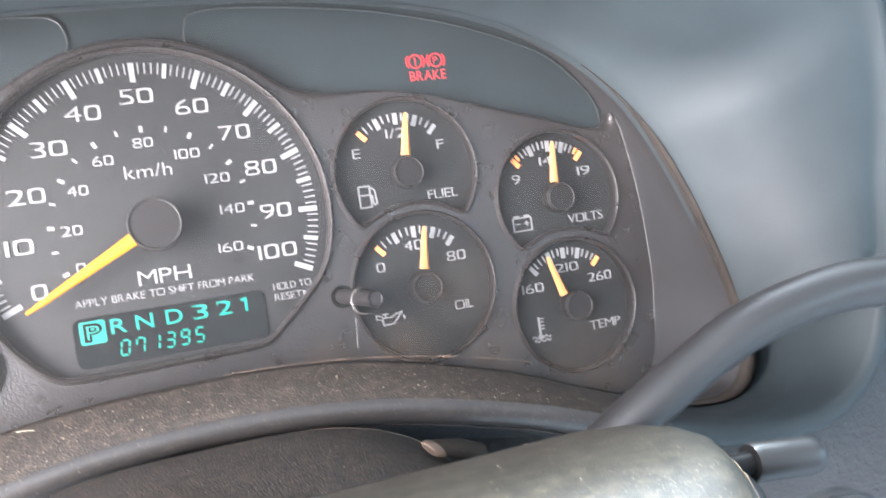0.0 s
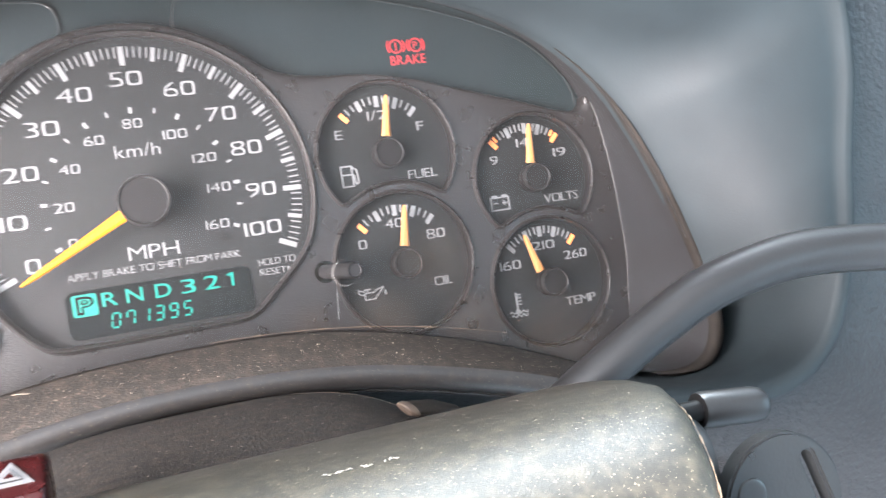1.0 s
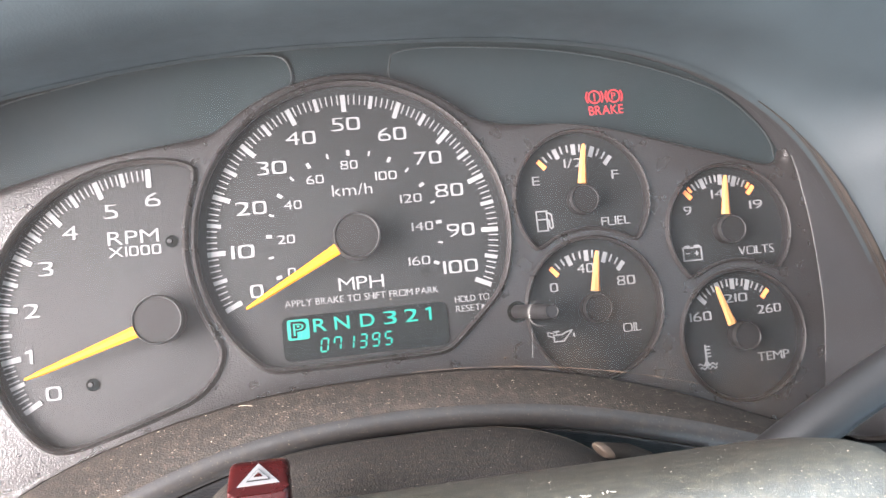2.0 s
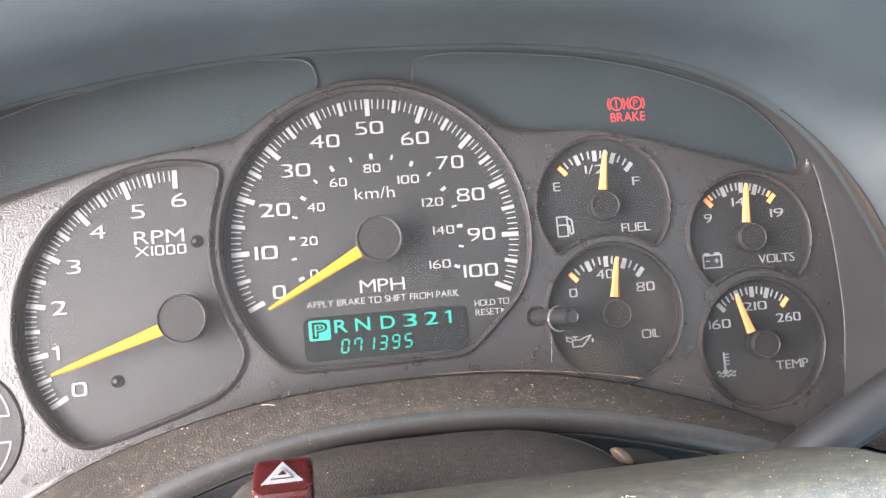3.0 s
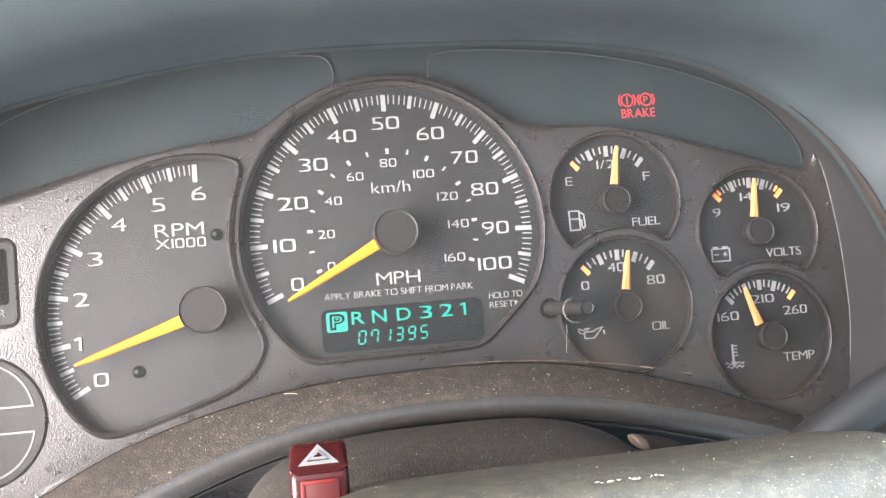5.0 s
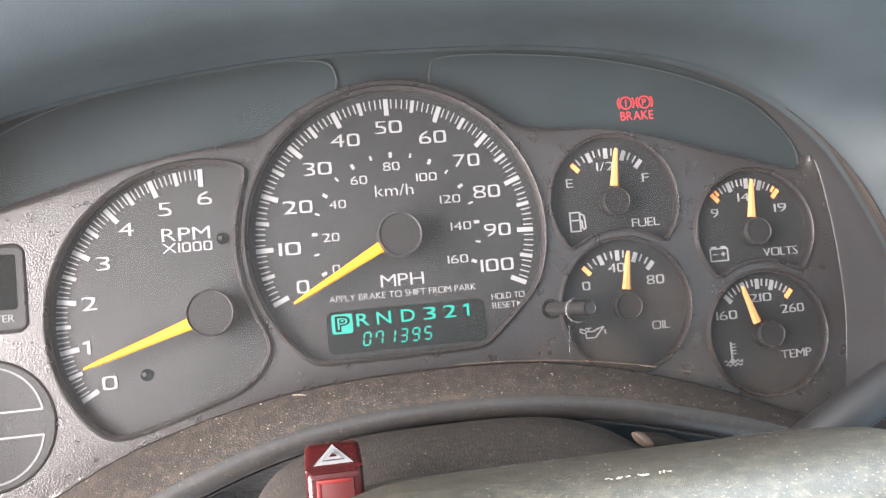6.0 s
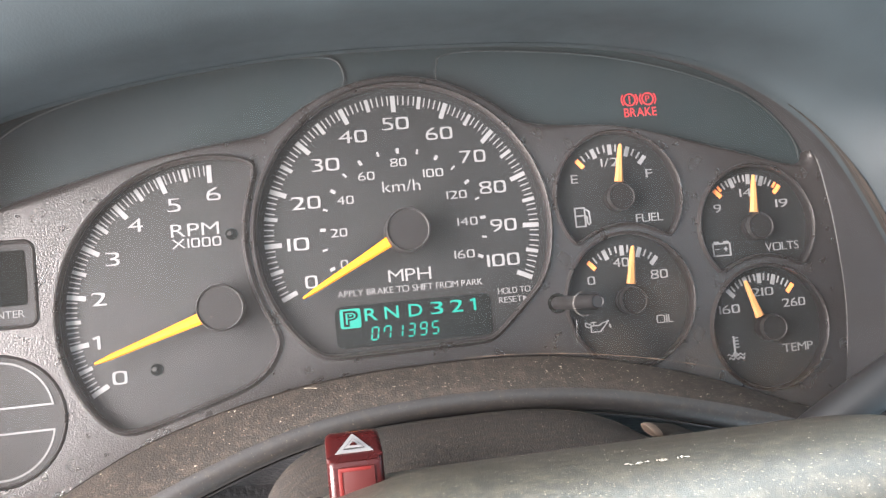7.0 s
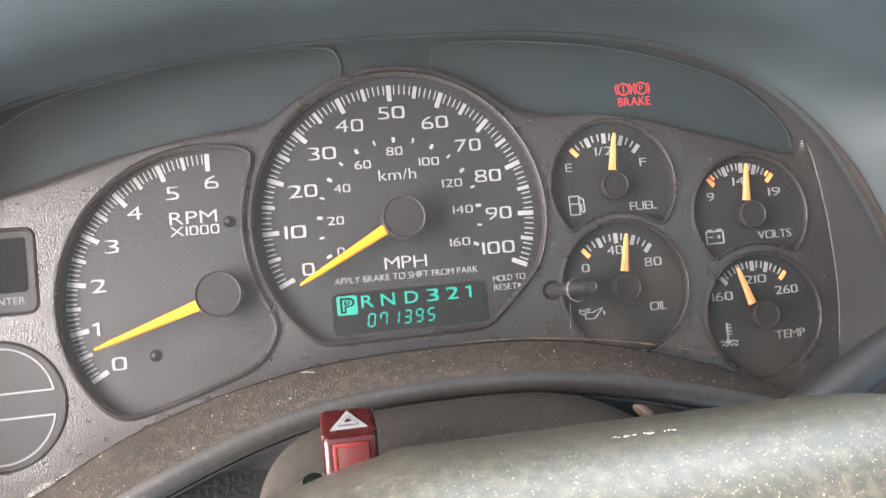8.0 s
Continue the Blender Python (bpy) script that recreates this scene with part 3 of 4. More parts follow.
# tachometer
tacho = dial("tachometer", "black tachometer face with white marks")
marks = bmesh.new()
for i in range(0, 61):
    a = -120 + 2 * i
    if i % 10 == 0:
        b = bmesh.new()
        bar(b, polar(TA, 0.578, a), polar(TA, 0.508, a), 0.019, 0.019, P)
        part("scale_mark", b, M_WHITE, tacho, smooth=False)
    elif i % 5 == 0:
        b = bmesh.new()
        bar(b, polar(TA, 0.578, a), polar(TA, 0.525, a), 0.015, 0.015, P)
        part("scale_mark", b, M_WHITE, tacho, smooth=False)
    else:
        bar(marks, polar(TA, 0.577, a), polar(TA, 0.537, a), 0.0048, 0.0048, P)
part("fine_marks", marks, M_WHITE, tacho, "fine white engine-speed marks", smooth=False)
for s, x, z, w in (("0", -1.161, -0.474, 0.056), ("1", -1.237, -0.331, 0.026), ("2", -1.217, -0.163, 0.054), ("3", -1.157, -0.012, 0.052), ("4", -1.062, 0.114, 0.056), ("5", -0.911, 0.182, 0.052), ("6", -0.755, 0.216, 0.056)):
    letters(s, x, z, w, 0.052, P, M_WHITE, tacho, "numeral")
letters("RPM", -0.837, 0.079, 0.186, 0.050, P, M_WHITE, tacho)
letters("X1000", -0.835, 0.026, 0.192, 0.038, P, M_WHITE, tacho)
for x, z in ((-1.022, -0.458), (-0.697, 0.049)):
    b = bmesh.new()
    lathe(b, x, z, [(0.024, P), (0.022, P + 0.003), (0.010, P + 0.0035)], 24)
    hole = part("screw_recess", b, M_GLASS_BLACK, tacho)
    b = bmesh.new()
    lathe(b, x - 0.008, z + 0.002, [(0.010, P - 0.006), (0.008, P - 0.009)], 16)
    part("screw_tip", b, M_PIN, hole)
needle((-0.82, -0.272), (-1.228, -0.408), 0.046, 0.018, -0.095, M_NEEDLE, tacho, "bright yellow-orange needle just below one")
hub((-0.752, -0.243), 0.090, -0.02, -0.140, tacho, "round black needle hub")


# the four small gauges
def small_gauge(name, label, c, ticks, marks_at, words, picture, tip, base, red, shrink=0.8):
    d = dial(name, label)
    fine = bmesh.new()
    for i in range(ticks):
        a = -42 + 84 * i / (ticks - 1)
        if i in marks_at:
            b = bmesh.new()
            bar(b, polar(c, 0.234, a), polar(c, 0.190, a), 0.018, 0.018, P)
            part("scale_mark", b, M_AMBER if i in red else M_WHITE, d, smooth=False)
        elif i in red:
            b = bmesh.new()
            bar(b, polar(c, 0.234, a), polar(c, 0.208, a), 0.010, 0.010, P)
            part("scale_mark", b, M_AMBER, d, smooth=False)
        else:
            bar(fine, polar(c, 0.234, a), polar(c, 0.203, a), 0.0062, 0.0062, P)
    part("fine_marks", fine, M_WHITE, d, smooth=False)
    for s, x, z, w, h in words:
        letters(s, x, z, w, h, P, M_WHITE, d, "lettering")
    b = bmesh.new()
    picture(b)
    co = np.array([v.co for v in b.verts])
    cx, cz = (co.min(0) + co.max(0))[[0, 2]] / 2
    for v in b.verts:
        v.co.x, v.co.z = cx + shrink * (v.co.x - cx), cz + shrink * (v.co.z - cz) - (0.006 if shrink < 0.8 else 0.0)
    part("symbol", b, M_WHITE, d, smooth=False)
    needle(base, tip, 0.038, 0.016, -0.062, M_SMALL_NEEDLE, d, "pale orange needle")
    hub((c[0] - 0.0, c[1] - 0.004), 0.058, -0.015, -0.085, d)
    return d


def pump(b):
    x, z = 0.758, -0.002
    stroke(b, [(x - 0.028, z - 0.05), (x - 0.028, z + 0.05), (x + 0.026, z + 0.05), (x + 0.026, z - 0.05)], 0.007, P, closed=True)
    stroke(b, [(x - 0.024, z + 0.008), (x + 0.022, z + 0.008)], 0.007, P)
    stroke(b, [(x + 0.026, z + 0.044), (x + 0.050, z + 0.030), (x + 0.054, z - 0.034), (x + 0.044, z - 0.042), (x + 0.036, z - 0.030), (x + 0.036, z + 0.0), (x + 0.028, z + 0.006)], 0.007, P)


def oil_can(b):
    x, z = 0.780, -0.467
    stroke(b, [(x - 0.034, z - 0.028), (x + 0.018, z - 0.028), (x + 0.068, z + 0.026), (x + 0.030, z + 0.016), (x + 0.012, z + 0.006), (x - 0.034, z + 0.006)], 0.006, P, closed=True)
    stroke(b, [(x - 0.034, z - 0.004), (x - 0.064, z + 0.006), (x - 0.064, z + 0.026), (x - 0.034, z + 0.014)], 0.006, P)
    stroke(b, [(x - 0.018, z + 0.008), (x - 0.018, z + 0.022)], 0.006, P)
    stroke(b, [(x - 0.032, z + 0.024), (x - 0.004, z + 0.024)], 0.007, P)
    stroke(b, [(x + 0.074, z + 0.006), (x + 0.076, z - 0.010)], 0.008, P)


def battery(b):
    x, z = 1.390, -0.196
    stroke(b, [(x - 0.050, z - 0.034), (x - 0.050, z + 0.032), (x + 0.050, z + 0.032), (x + 0.050, z - 0.034)], 0.007, P, closed=True)
    for s in (-1, 1):
        stroke(b, [(x + s * 0.028 - 0.012, z + 0.040), (x + s * 0.028 + 0.012, z + 0.040)], 0.010, P)
    stroke(b, [(x - 0.034, z + 0.002), (x - 0.016, z + 0.002)], 0.006, P)
    stroke(b, [(x + 0.014, z + 0.002), (x + 0.034, z + 0.002)], 0.006, P)
    stroke(b, [(x + 0.024, z - 0.008), (x + 0.024, z + 0.012)], 0.006, P)


def thermometer(b):
    x, z = 1.400, -0.626
    stroke(b, [(x - 0.006, z + 0.068), (x - 0.006, z - 0.030)], 0.010, P)
    for k in range(4):
        stroke(b, [(x, z + 0.060 - 0.018 * k), (x + 0.020, z + 0.060 - 0.018 * k)], 0.006, P)
    lathe(b, x - 0.006, z - 0.034, [(0.014, P), (0.014, P + 0.004)], 16)
    for row, lim in ((-0.036, (-0.054, 0.054)), (-0.056, (-0.046, 0.050))):
        xs = np.linspace(lim[0], lim[1], 13)
        stroke(b, [(x + u, z + row + 0.007 * np.sin(k * 1.6)) for k, u in enumerate(xs) if not (row > -0.04 and abs(u + 0.006) < 0.016)] if row < -0.04 else
               [(x + u, z + row + 0.007 * np.sin(k * 1.6)) for k, u in enumerate(xs) if u < -0.018], 0.006, P)
        if row > -0.04:
            stroke(b, [(x + u, z + row + 0.007 * np.sin(k * 1.6)) for k, u in enumerate(xs) if u > 0.008], 0.006, P)


small_gauge("fuel_gauge", "black fuel gauge face just above half", FU, 13, (0, 3, 6, 9, 12), [("E", 0.751, 0.164, 0.030, 0.036), ("F", 1.092, 0.166, 0.030, 0.036), ("1/2", 0.918, 0.227, 0.080, 0.036), ("FUEL", 1.072, -0.026, 0.124, 0.036)],
            pump, (0.951, 0.292), (0.928, 0.132), (0,))
small_gauge("oil_gauge", "black oil pressure gauge face with a dust film", OI, 13, (0, 3, 6, 9, 12), [("0", 0.778, -0.276, 0.034, 0.036), ("80", 1.087, -0.275, 0.078, 0.038), ("40", 0.919, -0.210, 0.072, 0.038), ("OIL", 1.089, -0.469, 0.076, 0.036)],
            oil_can, (0.956, -0.146), (0.932, -0.306), (0,), 0.78)
small_gauge("volt_gauge", "black voltmeter face just above fourteen", VO, 16, (0, 4, 8, 11, 15), [("9", 1.391, -0.014, 0.034, 0.036), ("19", 1.700, -0.012, 0.058, 0.036), ("14", 1.533, 0.047, 0.056, 0.036), ("VOLTS", 1.677, -0.203, 0.160, 0.036)],
            battery, (1.547, 0.115), (1.531, -0.047), (0, 1, 14, 15))
small_gauge("temperature_gauge", "black coolant temperature gauge face", TE, 15, (0, 4, 7, 10, 14), [("160", 1.392, -0.459, 0.096, 0.037), ("260", 1.701, -0.456, 0.108, 0.037), ("210", 1.556, -0.397, 0.105, 0.036), ("TEMP", 1.694, -0.653, 0.144, 0.036)],
            thermometer, (1.450, -0.342), (1.500, -0.500), (14,), 0.76)

# warning panels with the lit brake lamp
for name, loop in (("warning_panel", left_panel), ("warning_panel", right_panel)):
    b = bmesh.new()
    slab(b, grown(loop, 0.006), 0.018, 0.035)
    panel = part(name, b, M_PANEL, cluster, "smooth black warning light panel", smooth=False)
    b = bmesh.new()
    tube(b, [(x, 0.020, z) for x, z in np.vstack([loop, loop[:1]])], [0.0042] * (len(loop) + 1), 8, caps=False)
    part("panel_edge", b, M_EDGE, panel, "thin shiny moulded edge")
W = 0.0155
b = bmesh.new()
BX, BZ = 1.0915, 0.4995
for x in (BX - 0.0425, BX + 0.0425):
    stroke(b, [polar((x, BZ), 0.026, a) for a in range(0, 360, 20)], 0.006, W, 0.002, closed=True)
    for s in (-1, 1):
        stroke(b, [polar((x, BZ), 0.037, s * 90 + a) for a in range(-36, 37, 12)], 0.006, W, 0.002)
stroke(b, [(BX - 0.0425, BZ + 0.014), (BX - 0.0425, BZ - 0.004)], 0.006, W, 0.002)
stroke(b, [(BX - 0.0425, BZ - 0.012), (BX - 0.0425, BZ - 0.015)], 0.006, W, 0.002)
part("brake_warning_lamp", b, M_RED, panel, "glowing red brake warning symbols", smooth=False)
letters("P", BX + 0.041, BZ, 0.018, 0.028, W, M_RED, panel, "lamp_letter", thick=0.002)
letters("BRAKE", BX + 0.002, BZ - 0.0565, 0.150, 0.038, W, M_RED, panel, "brake_lettering", bold=0.004, thick=0.002)

# left edge: a message window and a disc with two outlined lamps
b = bmesh.new()
slab(b, grown(msg_loop, 0.004), -0.031, -0.01)
msg = part("message_display", b, M_WALL, cluster, "dark message display in a grey frame", smooth=False)
b = bmesh.new()
slab(b, rounded(-1.80, -1.468, -0.160, 0.050, 0.012), -0.035, -0.032)
part("display_window", b, M_GLASS_BLACK, msg, smooth=False)
letters("CENTER", -1.556, -0.192, 0.150, 0.028, -0.034, M_WHITE, msg)
b = bmesh.new()
slab(b, grown(disc_loop, 0.004), -0.031, -0.01)
lamps = part("lamp_disc", b, M_DIAL, cluster, "black round lamp panel with two white outlined fields", smooth=False)
for s in (1, -1):
    b = bmesh.new()
    arc = [polar(DISC + (0, s * 0.02), 0.200, (90 - a) if s > 0 else (90 + a)) for a in np.linspace(8, 172, 30)]
    stroke(b, arc, 0.007, -0.0345, closed=True)
    part("lamp_outline", b, M_WHITE, lamps, smooth=False)

# trip reset pin through the lens
b = bmesh.new()
lathe(b, 0.606, -0.356, [(0.027, 0.0), (0.027, -0.52), (0.023, -0.538), (0.020, -0.535)], 28)
part("reset_pin", b, M_PIN, cluster, "black trip reset pin")
# flat black ring painted in for the darkness of the hole round the pin
b = bmesh.new()
lathe(b, 0.606, -0.357, [(0.043, FRONT + 0.01), (0.043, FRONT - 0.003), (0.028, FRONT - 0.002), (0.028, FRONT + 0.01)], 28, cap=False)
part("pin_hole_dark", b, M_GLASS_BLACK, cluster)
# glint on the lens hole's rim, shaped as a tapering crescent at left and below
bm = bmesh.new()
tube(bm, [(0.604 + 0.046 * np.cos(a), -0.40, -0.362 + 0.046 * np.sin(a)) for a in np.linspace(1.6, 5.0, 25)], [0.0032 * np.sin(np.pi * (k + 1) / 26) ** 0.5 for k in range(25)], 8)
part("lens_hole_glint", bm, clear("lens_edge_glint", 0.07, 0.2), cluster, "modelled glint on the rim of the hole in the lens")

bm = bmesh.new()
line = [p for p in BEZEL if p[0] > 1.70 and -0.72 < p[1] < 0.20]
line = sorted(line, key=lambda p: -p[1])
tube(bm, [(x, FRONT - 0.002, z) for x, z in line], [0.0012] * len(line), 6)
part("edge_line", bm, M_EDGELINE, cluster, "thin pale edge of the bezel")
# faint upright line on the lens below the reset pin
bm = bmesh.new()
tube(bm, [(0.566, -0.400, -0.415), (0.562, -0.402, -0.46), (0.556, -0.405, -0.515)], [0.0018, 0.0022, 0.0022], 6)
part("lens_upright_line", bm, clear("faint_line", 0.05, 0.3), cluster)
rim_line = sorted([p for p in FLANGE if p[0] > 1.5 and -0.45 < p[1] < 0.22], key=lambda p: -p[1])
bm = bmesh.new()
tube(bm, [(x - 0.006, -0.452, z) for x, z in rim_line], [0.0011] * len(rim_line), 6)
part("lens_edge", bm, M_EDGE, cluster, "thin pale edge of the lens")
# the clear lens, bowed a little
bm = bmesh.new()
rows = []
for k in np.linspace(0.0, 1.0, 9):
    rows.append([(0.1 + (x - 0.1) * (1 - k), -0.405 + 0.03 * (1 - (1 - k) ** 2), -0.05 + (z + 0.05) * (1 - k)) for x, z in FLANGE] if k < 1 else None)
loops = [r for r in rows if r]
made = loft(bm, loops)
bm.faces.new(made[-1])
lens = part("clear_lens", bm, M_LENS, cluster, "clear plastic lens with a film of dust")
lens.visible_shadow = False

# the dirty flange down the right side of the housing, and the dust caught under the lens
side = np.array([p for p in even(FLANGE, 400) if p[0] > 1.5 and p[1] > 0.0 or p[0] > 1.7])
side = side[np.argsort(np.unwrap(np.arctan2(side[:, 1] + 0.3, side[:, 0] - 0.6)))]
away = side - np.array([0.6, -0.3])
away /= np.linalg.norm(away, axis=1)[:, None]
wide = np.interp(side[:, 1], [-0.95, -0.85, -0.6, -0.1, 0.15, 0.32], [0.046, 0.050, 0.040, 0.017, 0.008, 0.001])[:, None]
proud = np.interp(side[:, 1], [0.0, 0.30], [1.0, 0.0])
bm = bmesh.new()
loft(bm, [[(q[0], y, q[1]) for q, y in zip(edge, -0.44 + proud * drop)] for edge, drop in ((side - away * 0.004, 0.015), (side - away * 0.004, -0.018), (side + away * wide * 0.4, -0.028), (side + away * wide, -0.015), (side + away * wide, 0.03))], closed=False)
part("flange", bm, M_FLANGE, cluster, "flange edge brown with dirt", angle=80)
under = [(x, -0.428, -0.517 - 0.145 * max(0.0, x - 0.1) ** 2.0 + 0.003) for x in np.linspace(0.12, 1.15, 40)]
bm = bmesh.new()
rs = np.random.RandomState(5)
tube(bm, under, [0.0008 + 0.0032 * rs.rand() ** 2 * np.sin(np.pi * k / 39) ** 0.5 for k in range(40)], 6)
part("dust_line", bm, M_TAN, cluster, "line of tan dust along the lens's lower edge")

# ---- hood and dash ----
mid = np.array([0.1, -0.15])
rim = RIM
fl = np.array([(x, -0.45, z) for x, z in grown(FLANGE, 0.002)])
COUNT = len(rim)
nrm = grown(rim[:, [0, 2]], 1.0) - rim[:, [0, 2]]


def beyond(d, y):
    return [(p[0] + d * n[0], p[1] + y, p[2] + d * n[1]) for p, n in zip(rim, nrm)]


hood_loops = [fl + [0, 0.06, 0]]
# the roof of the hood runs level over the dials before it turns up to the rim; its door-side wall bulges; a pocket opens at the low corner
level = np.interp(rim[:, 2], [0.25, 0.60], [0.0, 1.0])
ease = np.interp(rim[:, 2], [-0.5, -0.3], [0.35, 1.0])
ease = np.where(rim[:, 0] > 0, np.maximum(ease, 2.3 * np.clip((rim[:, 0] - 1.5) / 0.6, 0, 1)), ease) * (1 - level)
pocket = np.clip((-0.47 - rim[:, 2]) / 0.28, 0, 1) * np.clip((rim[:, 0] - 1.52) / 0.35, 0, 1)
BENDS = [(0.0, 0.0, 0.0), (0.06, -0.010, 0.10), (0.15, -0.022, 0.26), (0.3, -0.04, 0.42), (0.42, -0.045, 0.48), (0.5, -0.045, 0.50), (0.6, -0.042, 0.48), (0.68, -0.038, 0.46),
         (0.76, -0.032, 0.39), (0.82, -0.026, 0.32), (0.88, -0.018, 0.22), (0.93, -0.01, 0.12)]
for k, dip, hollow in BENDS:
    sunk = dip * (1 - pocket) * ease + 1.6 * hollow * pocket
    rise = level * (max(0.0, (k - 0.42) / 0.58) ** 1.5 - k) * (rim[:, 2] - fl[:, 2])
    hood_loops.append(fl * (1 - k) + rim * k + np.stack([0 * sunk, sunk, rise], 1))
hood_loops += [beyond(0.0, 0.0), beyond(0.016, -0.016), beyond(0.035, -0.022), beyond(0.056, -0.018), beyond(0.074, -0.002), beyond(0.086, 0.028), beyond(0.092, 0.08), beyond(0.094, 0.3)]
hood = thing("cluster_hood", (0.2, -0.45, -0.66), "smooth dark grey dash hood trim, its lower ledge brown with dust", "dash trim")
low = [k for k in range(COUNT) if rim[k, 2] < -0.50 and -1.75 < rim[k, 0] < 1.50]
high = [k for k in range(COUNT) if k not in low]


def run(keys):
    """The indices in order round the rim, from one end of the stretch to the other."""
    cut = [n for n, k in enumerate(keys) if k - keys[n - 1] not in (1, 1 - COUNT)]
    return keys[cut[0]:] + keys[:cut[0]] if cut else keys


low = run(low)
high = run(high)
high = [low[-1]] + high + [low[0]]
shell = np.array(hood_loops)
bm = bmesh.new()
loft(bm, [row[high] for row in shell], closed=False)
part("hood_shell", bm, M_HOOD, hood, "smooth grey hood wall", angle=60)
bm = bmesh.new()
loft(bm, [row[low] for row in shell[:len(BENDS) + 2]], closed=False)
part("ledge", bm, M_LEDGE, hood, "ledge under the dials, brown with dust", angle=60)
bm = bmesh.new()
lip_rows = [(0.0, 0.0), (0.012, -0.009), (0.028, -0.014), (0.044, -0.012), (0.058, -0.004), (0.070, 0.010), (0.078, 0.026), (0.084, 0.046), (0.086, 0.062), (0.086, 0.074), (0.092, 0.072), (0.098, 0.078), (0.101, 0.092), (0.102, 0.14), (0.102, 0.3)]
loft(bm, [np.array(beyond(d, y))[low] for d, y in lip_rows], closed=False)
part("lip", bm, M_LIP, hood, "smooth rounded lip", angle=60)

# the grained dash pad round the hood and on to the passenger's side
bm = bmesh.new()
outer = []
for p in rim:
    d = p[[0, 2]] - mid
    d = d / np.linalg.norm(d)
    r = min((12.5 if d[0] > 0 else 4.6) / max(abs(d[0]), 1e-6), (1.6 if d[1] > 0 else 4.4) / max(abs(d[1]), 1e-6))
    outer.append(mid + r * d)
outer = np.array(outer)
recess = np.clip((-0.60 - rim[:, 2]) / 0.06, 0, 1) * np.clip((1.3 - rim[:, 0]) / 0.3, 0, 1) * np.clip((rim[:, 0] + 1.05) / 0.3, 0, 1)
start = np.array(beyond(0.090, 0.05))
loops = []
for k in (0.0, 0.01, 0.06, 0.2, 0.45, 0.75, 1.0):
    q = start * (1 - k) + np.stack([outer[:, 0], np.where(outer[:, 1] < -1.2, -0.2, -0.75), outer[:, 1]], 1) * k
    q[:, 1] += 0.03 * min(1, k * 100) + 0.7 * recess * min(1, k * 40) * max(0.0, 1 - k / 0.4)
    loops.append(q)
back = loops[-1] + np.array([0, 3.0, 0])
loft(bm, loops + [back])
solo("dashboard", bm, M_DASH, (0.2, -0.2, -4.4), "dark grey leather-grained dashboard pad", "dashboard", "structure")

# ---- steering column ----
column = thing("steering_column", (0.15, -0.6, -1.8), "dusty dark grey steering column shroud", "steering column")


def section(xc, hw, z0, h, p, y, n=61):
    """An arched cross-section of the shroud: flat-topped as p grows, and flatter on the driver's door side."""
    u = np.sin(np.linspace(-np.pi / 2, np.pi / 2, n))
    return [(xc + hw * s, y, z0 - h * (1 - max(0.0, 1 - abs(s) ** e) ** (1 / e))) for s, e in ((s, p if s > 0 else 1.45 * p) for s in u)]


def cover_section(r, z, y):
    """The front cover: a square shoulder towards the key, a long slope towards the door."""
    xc, hw = (r - 0.455) / 2, (r + 0.495) / 2
    left = [(x, y, z - 0.065 * (max(0.0, -0.22 - x) / 0.29) ** 1.3) for x in np.linspace(-0.95, xc, 31)[:-1]]
    return left + [(xc + hw * s, y, z - 0.6 * (1 - max(0.0, 1 - s**18.0) ** (1 / 18.0))) for s in np.sin(np.linspace(0, np.pi / 2, 31))]


SECTIONS = [(0.10, 0.74, -0.72, 0.55, 2.6, -0.575), (0.10, 0.748, -0.700, 0.55, 2.6, -0.568), (0.10, 0.75, -0.696, 0.55, 2.6, -0.58), (0.11, 0.77, -0.712, 0.6, 2.6, -0.8), (0.12, 0.80, -0.733, 0.65, 2.6, -1.0),
            (0.13, 0.84, -0.757, 0.7, 2.7, -1.2), (0.15, 0.86, -0.775, 0.75, 2.8, -1.35), (0.15, 0.87, -0.80, 0.75, 2.8, -1.5), (0.15, 0.86, -0.85, 0.75, 2.8, -1.65)]
COVER = [(r, z + 0.002, y) for r, z, y in [
    (1.0, -0.86, -1.10), (1.05, -0.79, -1.095), (1.055, -0.757, -1.12), (1.065, -0.742, -1.17), (1.07, -0.722, -1.28), (1.07, -0.703, -1.42), (1.045, -0.692, -1.56),
    (1.0, -0.689, -1.66), (0.97, -0.699, -1.74), (0.945, -0.720, -1.80), (0.92, -0.754, -1.86), (0.895, -0.802, -1.91), (0.87, -0.865, -1.95), (0.84, -0.95, -1.98), (0.82, -1.08, -2.0)]]
bm = bmesh.new()
loft(bm, [section(*s) for s in SECTIONS], closed=False)
part("shroud", bm, M_SHROUD, column, "dark shroud speckled with dust")
bm = bmesh.new()
loft(bm, [cover_section(*s) for s in COVER], closed=False)
part("column_cover", bm, M_COVER, column, "worn greenish-grey front cover, dusty and scratched")
bm = bmesh.new()
tube(bm, section(0.10, 0.75, -0.697, 0.55, 2.6, -0.570, 61)[36:53], [0.0006 + 0.0022 * min(1, k / 10) for k in range(17)], 8)
part("worn_edge", bm, M_TAN, column, "worn tan edge")
rs = np.random.RandomState(8)
bm = bmesh.new()
for _ in range(20):
    x = rs.choice((0.245, 0.262, 0.300, 0.338)) + 0.016 * rs.randn()
    y = -1.705 + 0.004 * rs.randn()
    w = 0.002 + 0.007 * rs.rand() ** 2
    tube(bm, [(x - w, y, -0.6862), (x, y + 0.001 * rs.randn(), -0.6858), (x + w, y, -0.6862)], [0.0004, 0.0012 + 0.0018 * rs.rand(), 0.0004], 5)
part("scratch", bm, M_SCRATCH, column, "pale broken scratch mark")
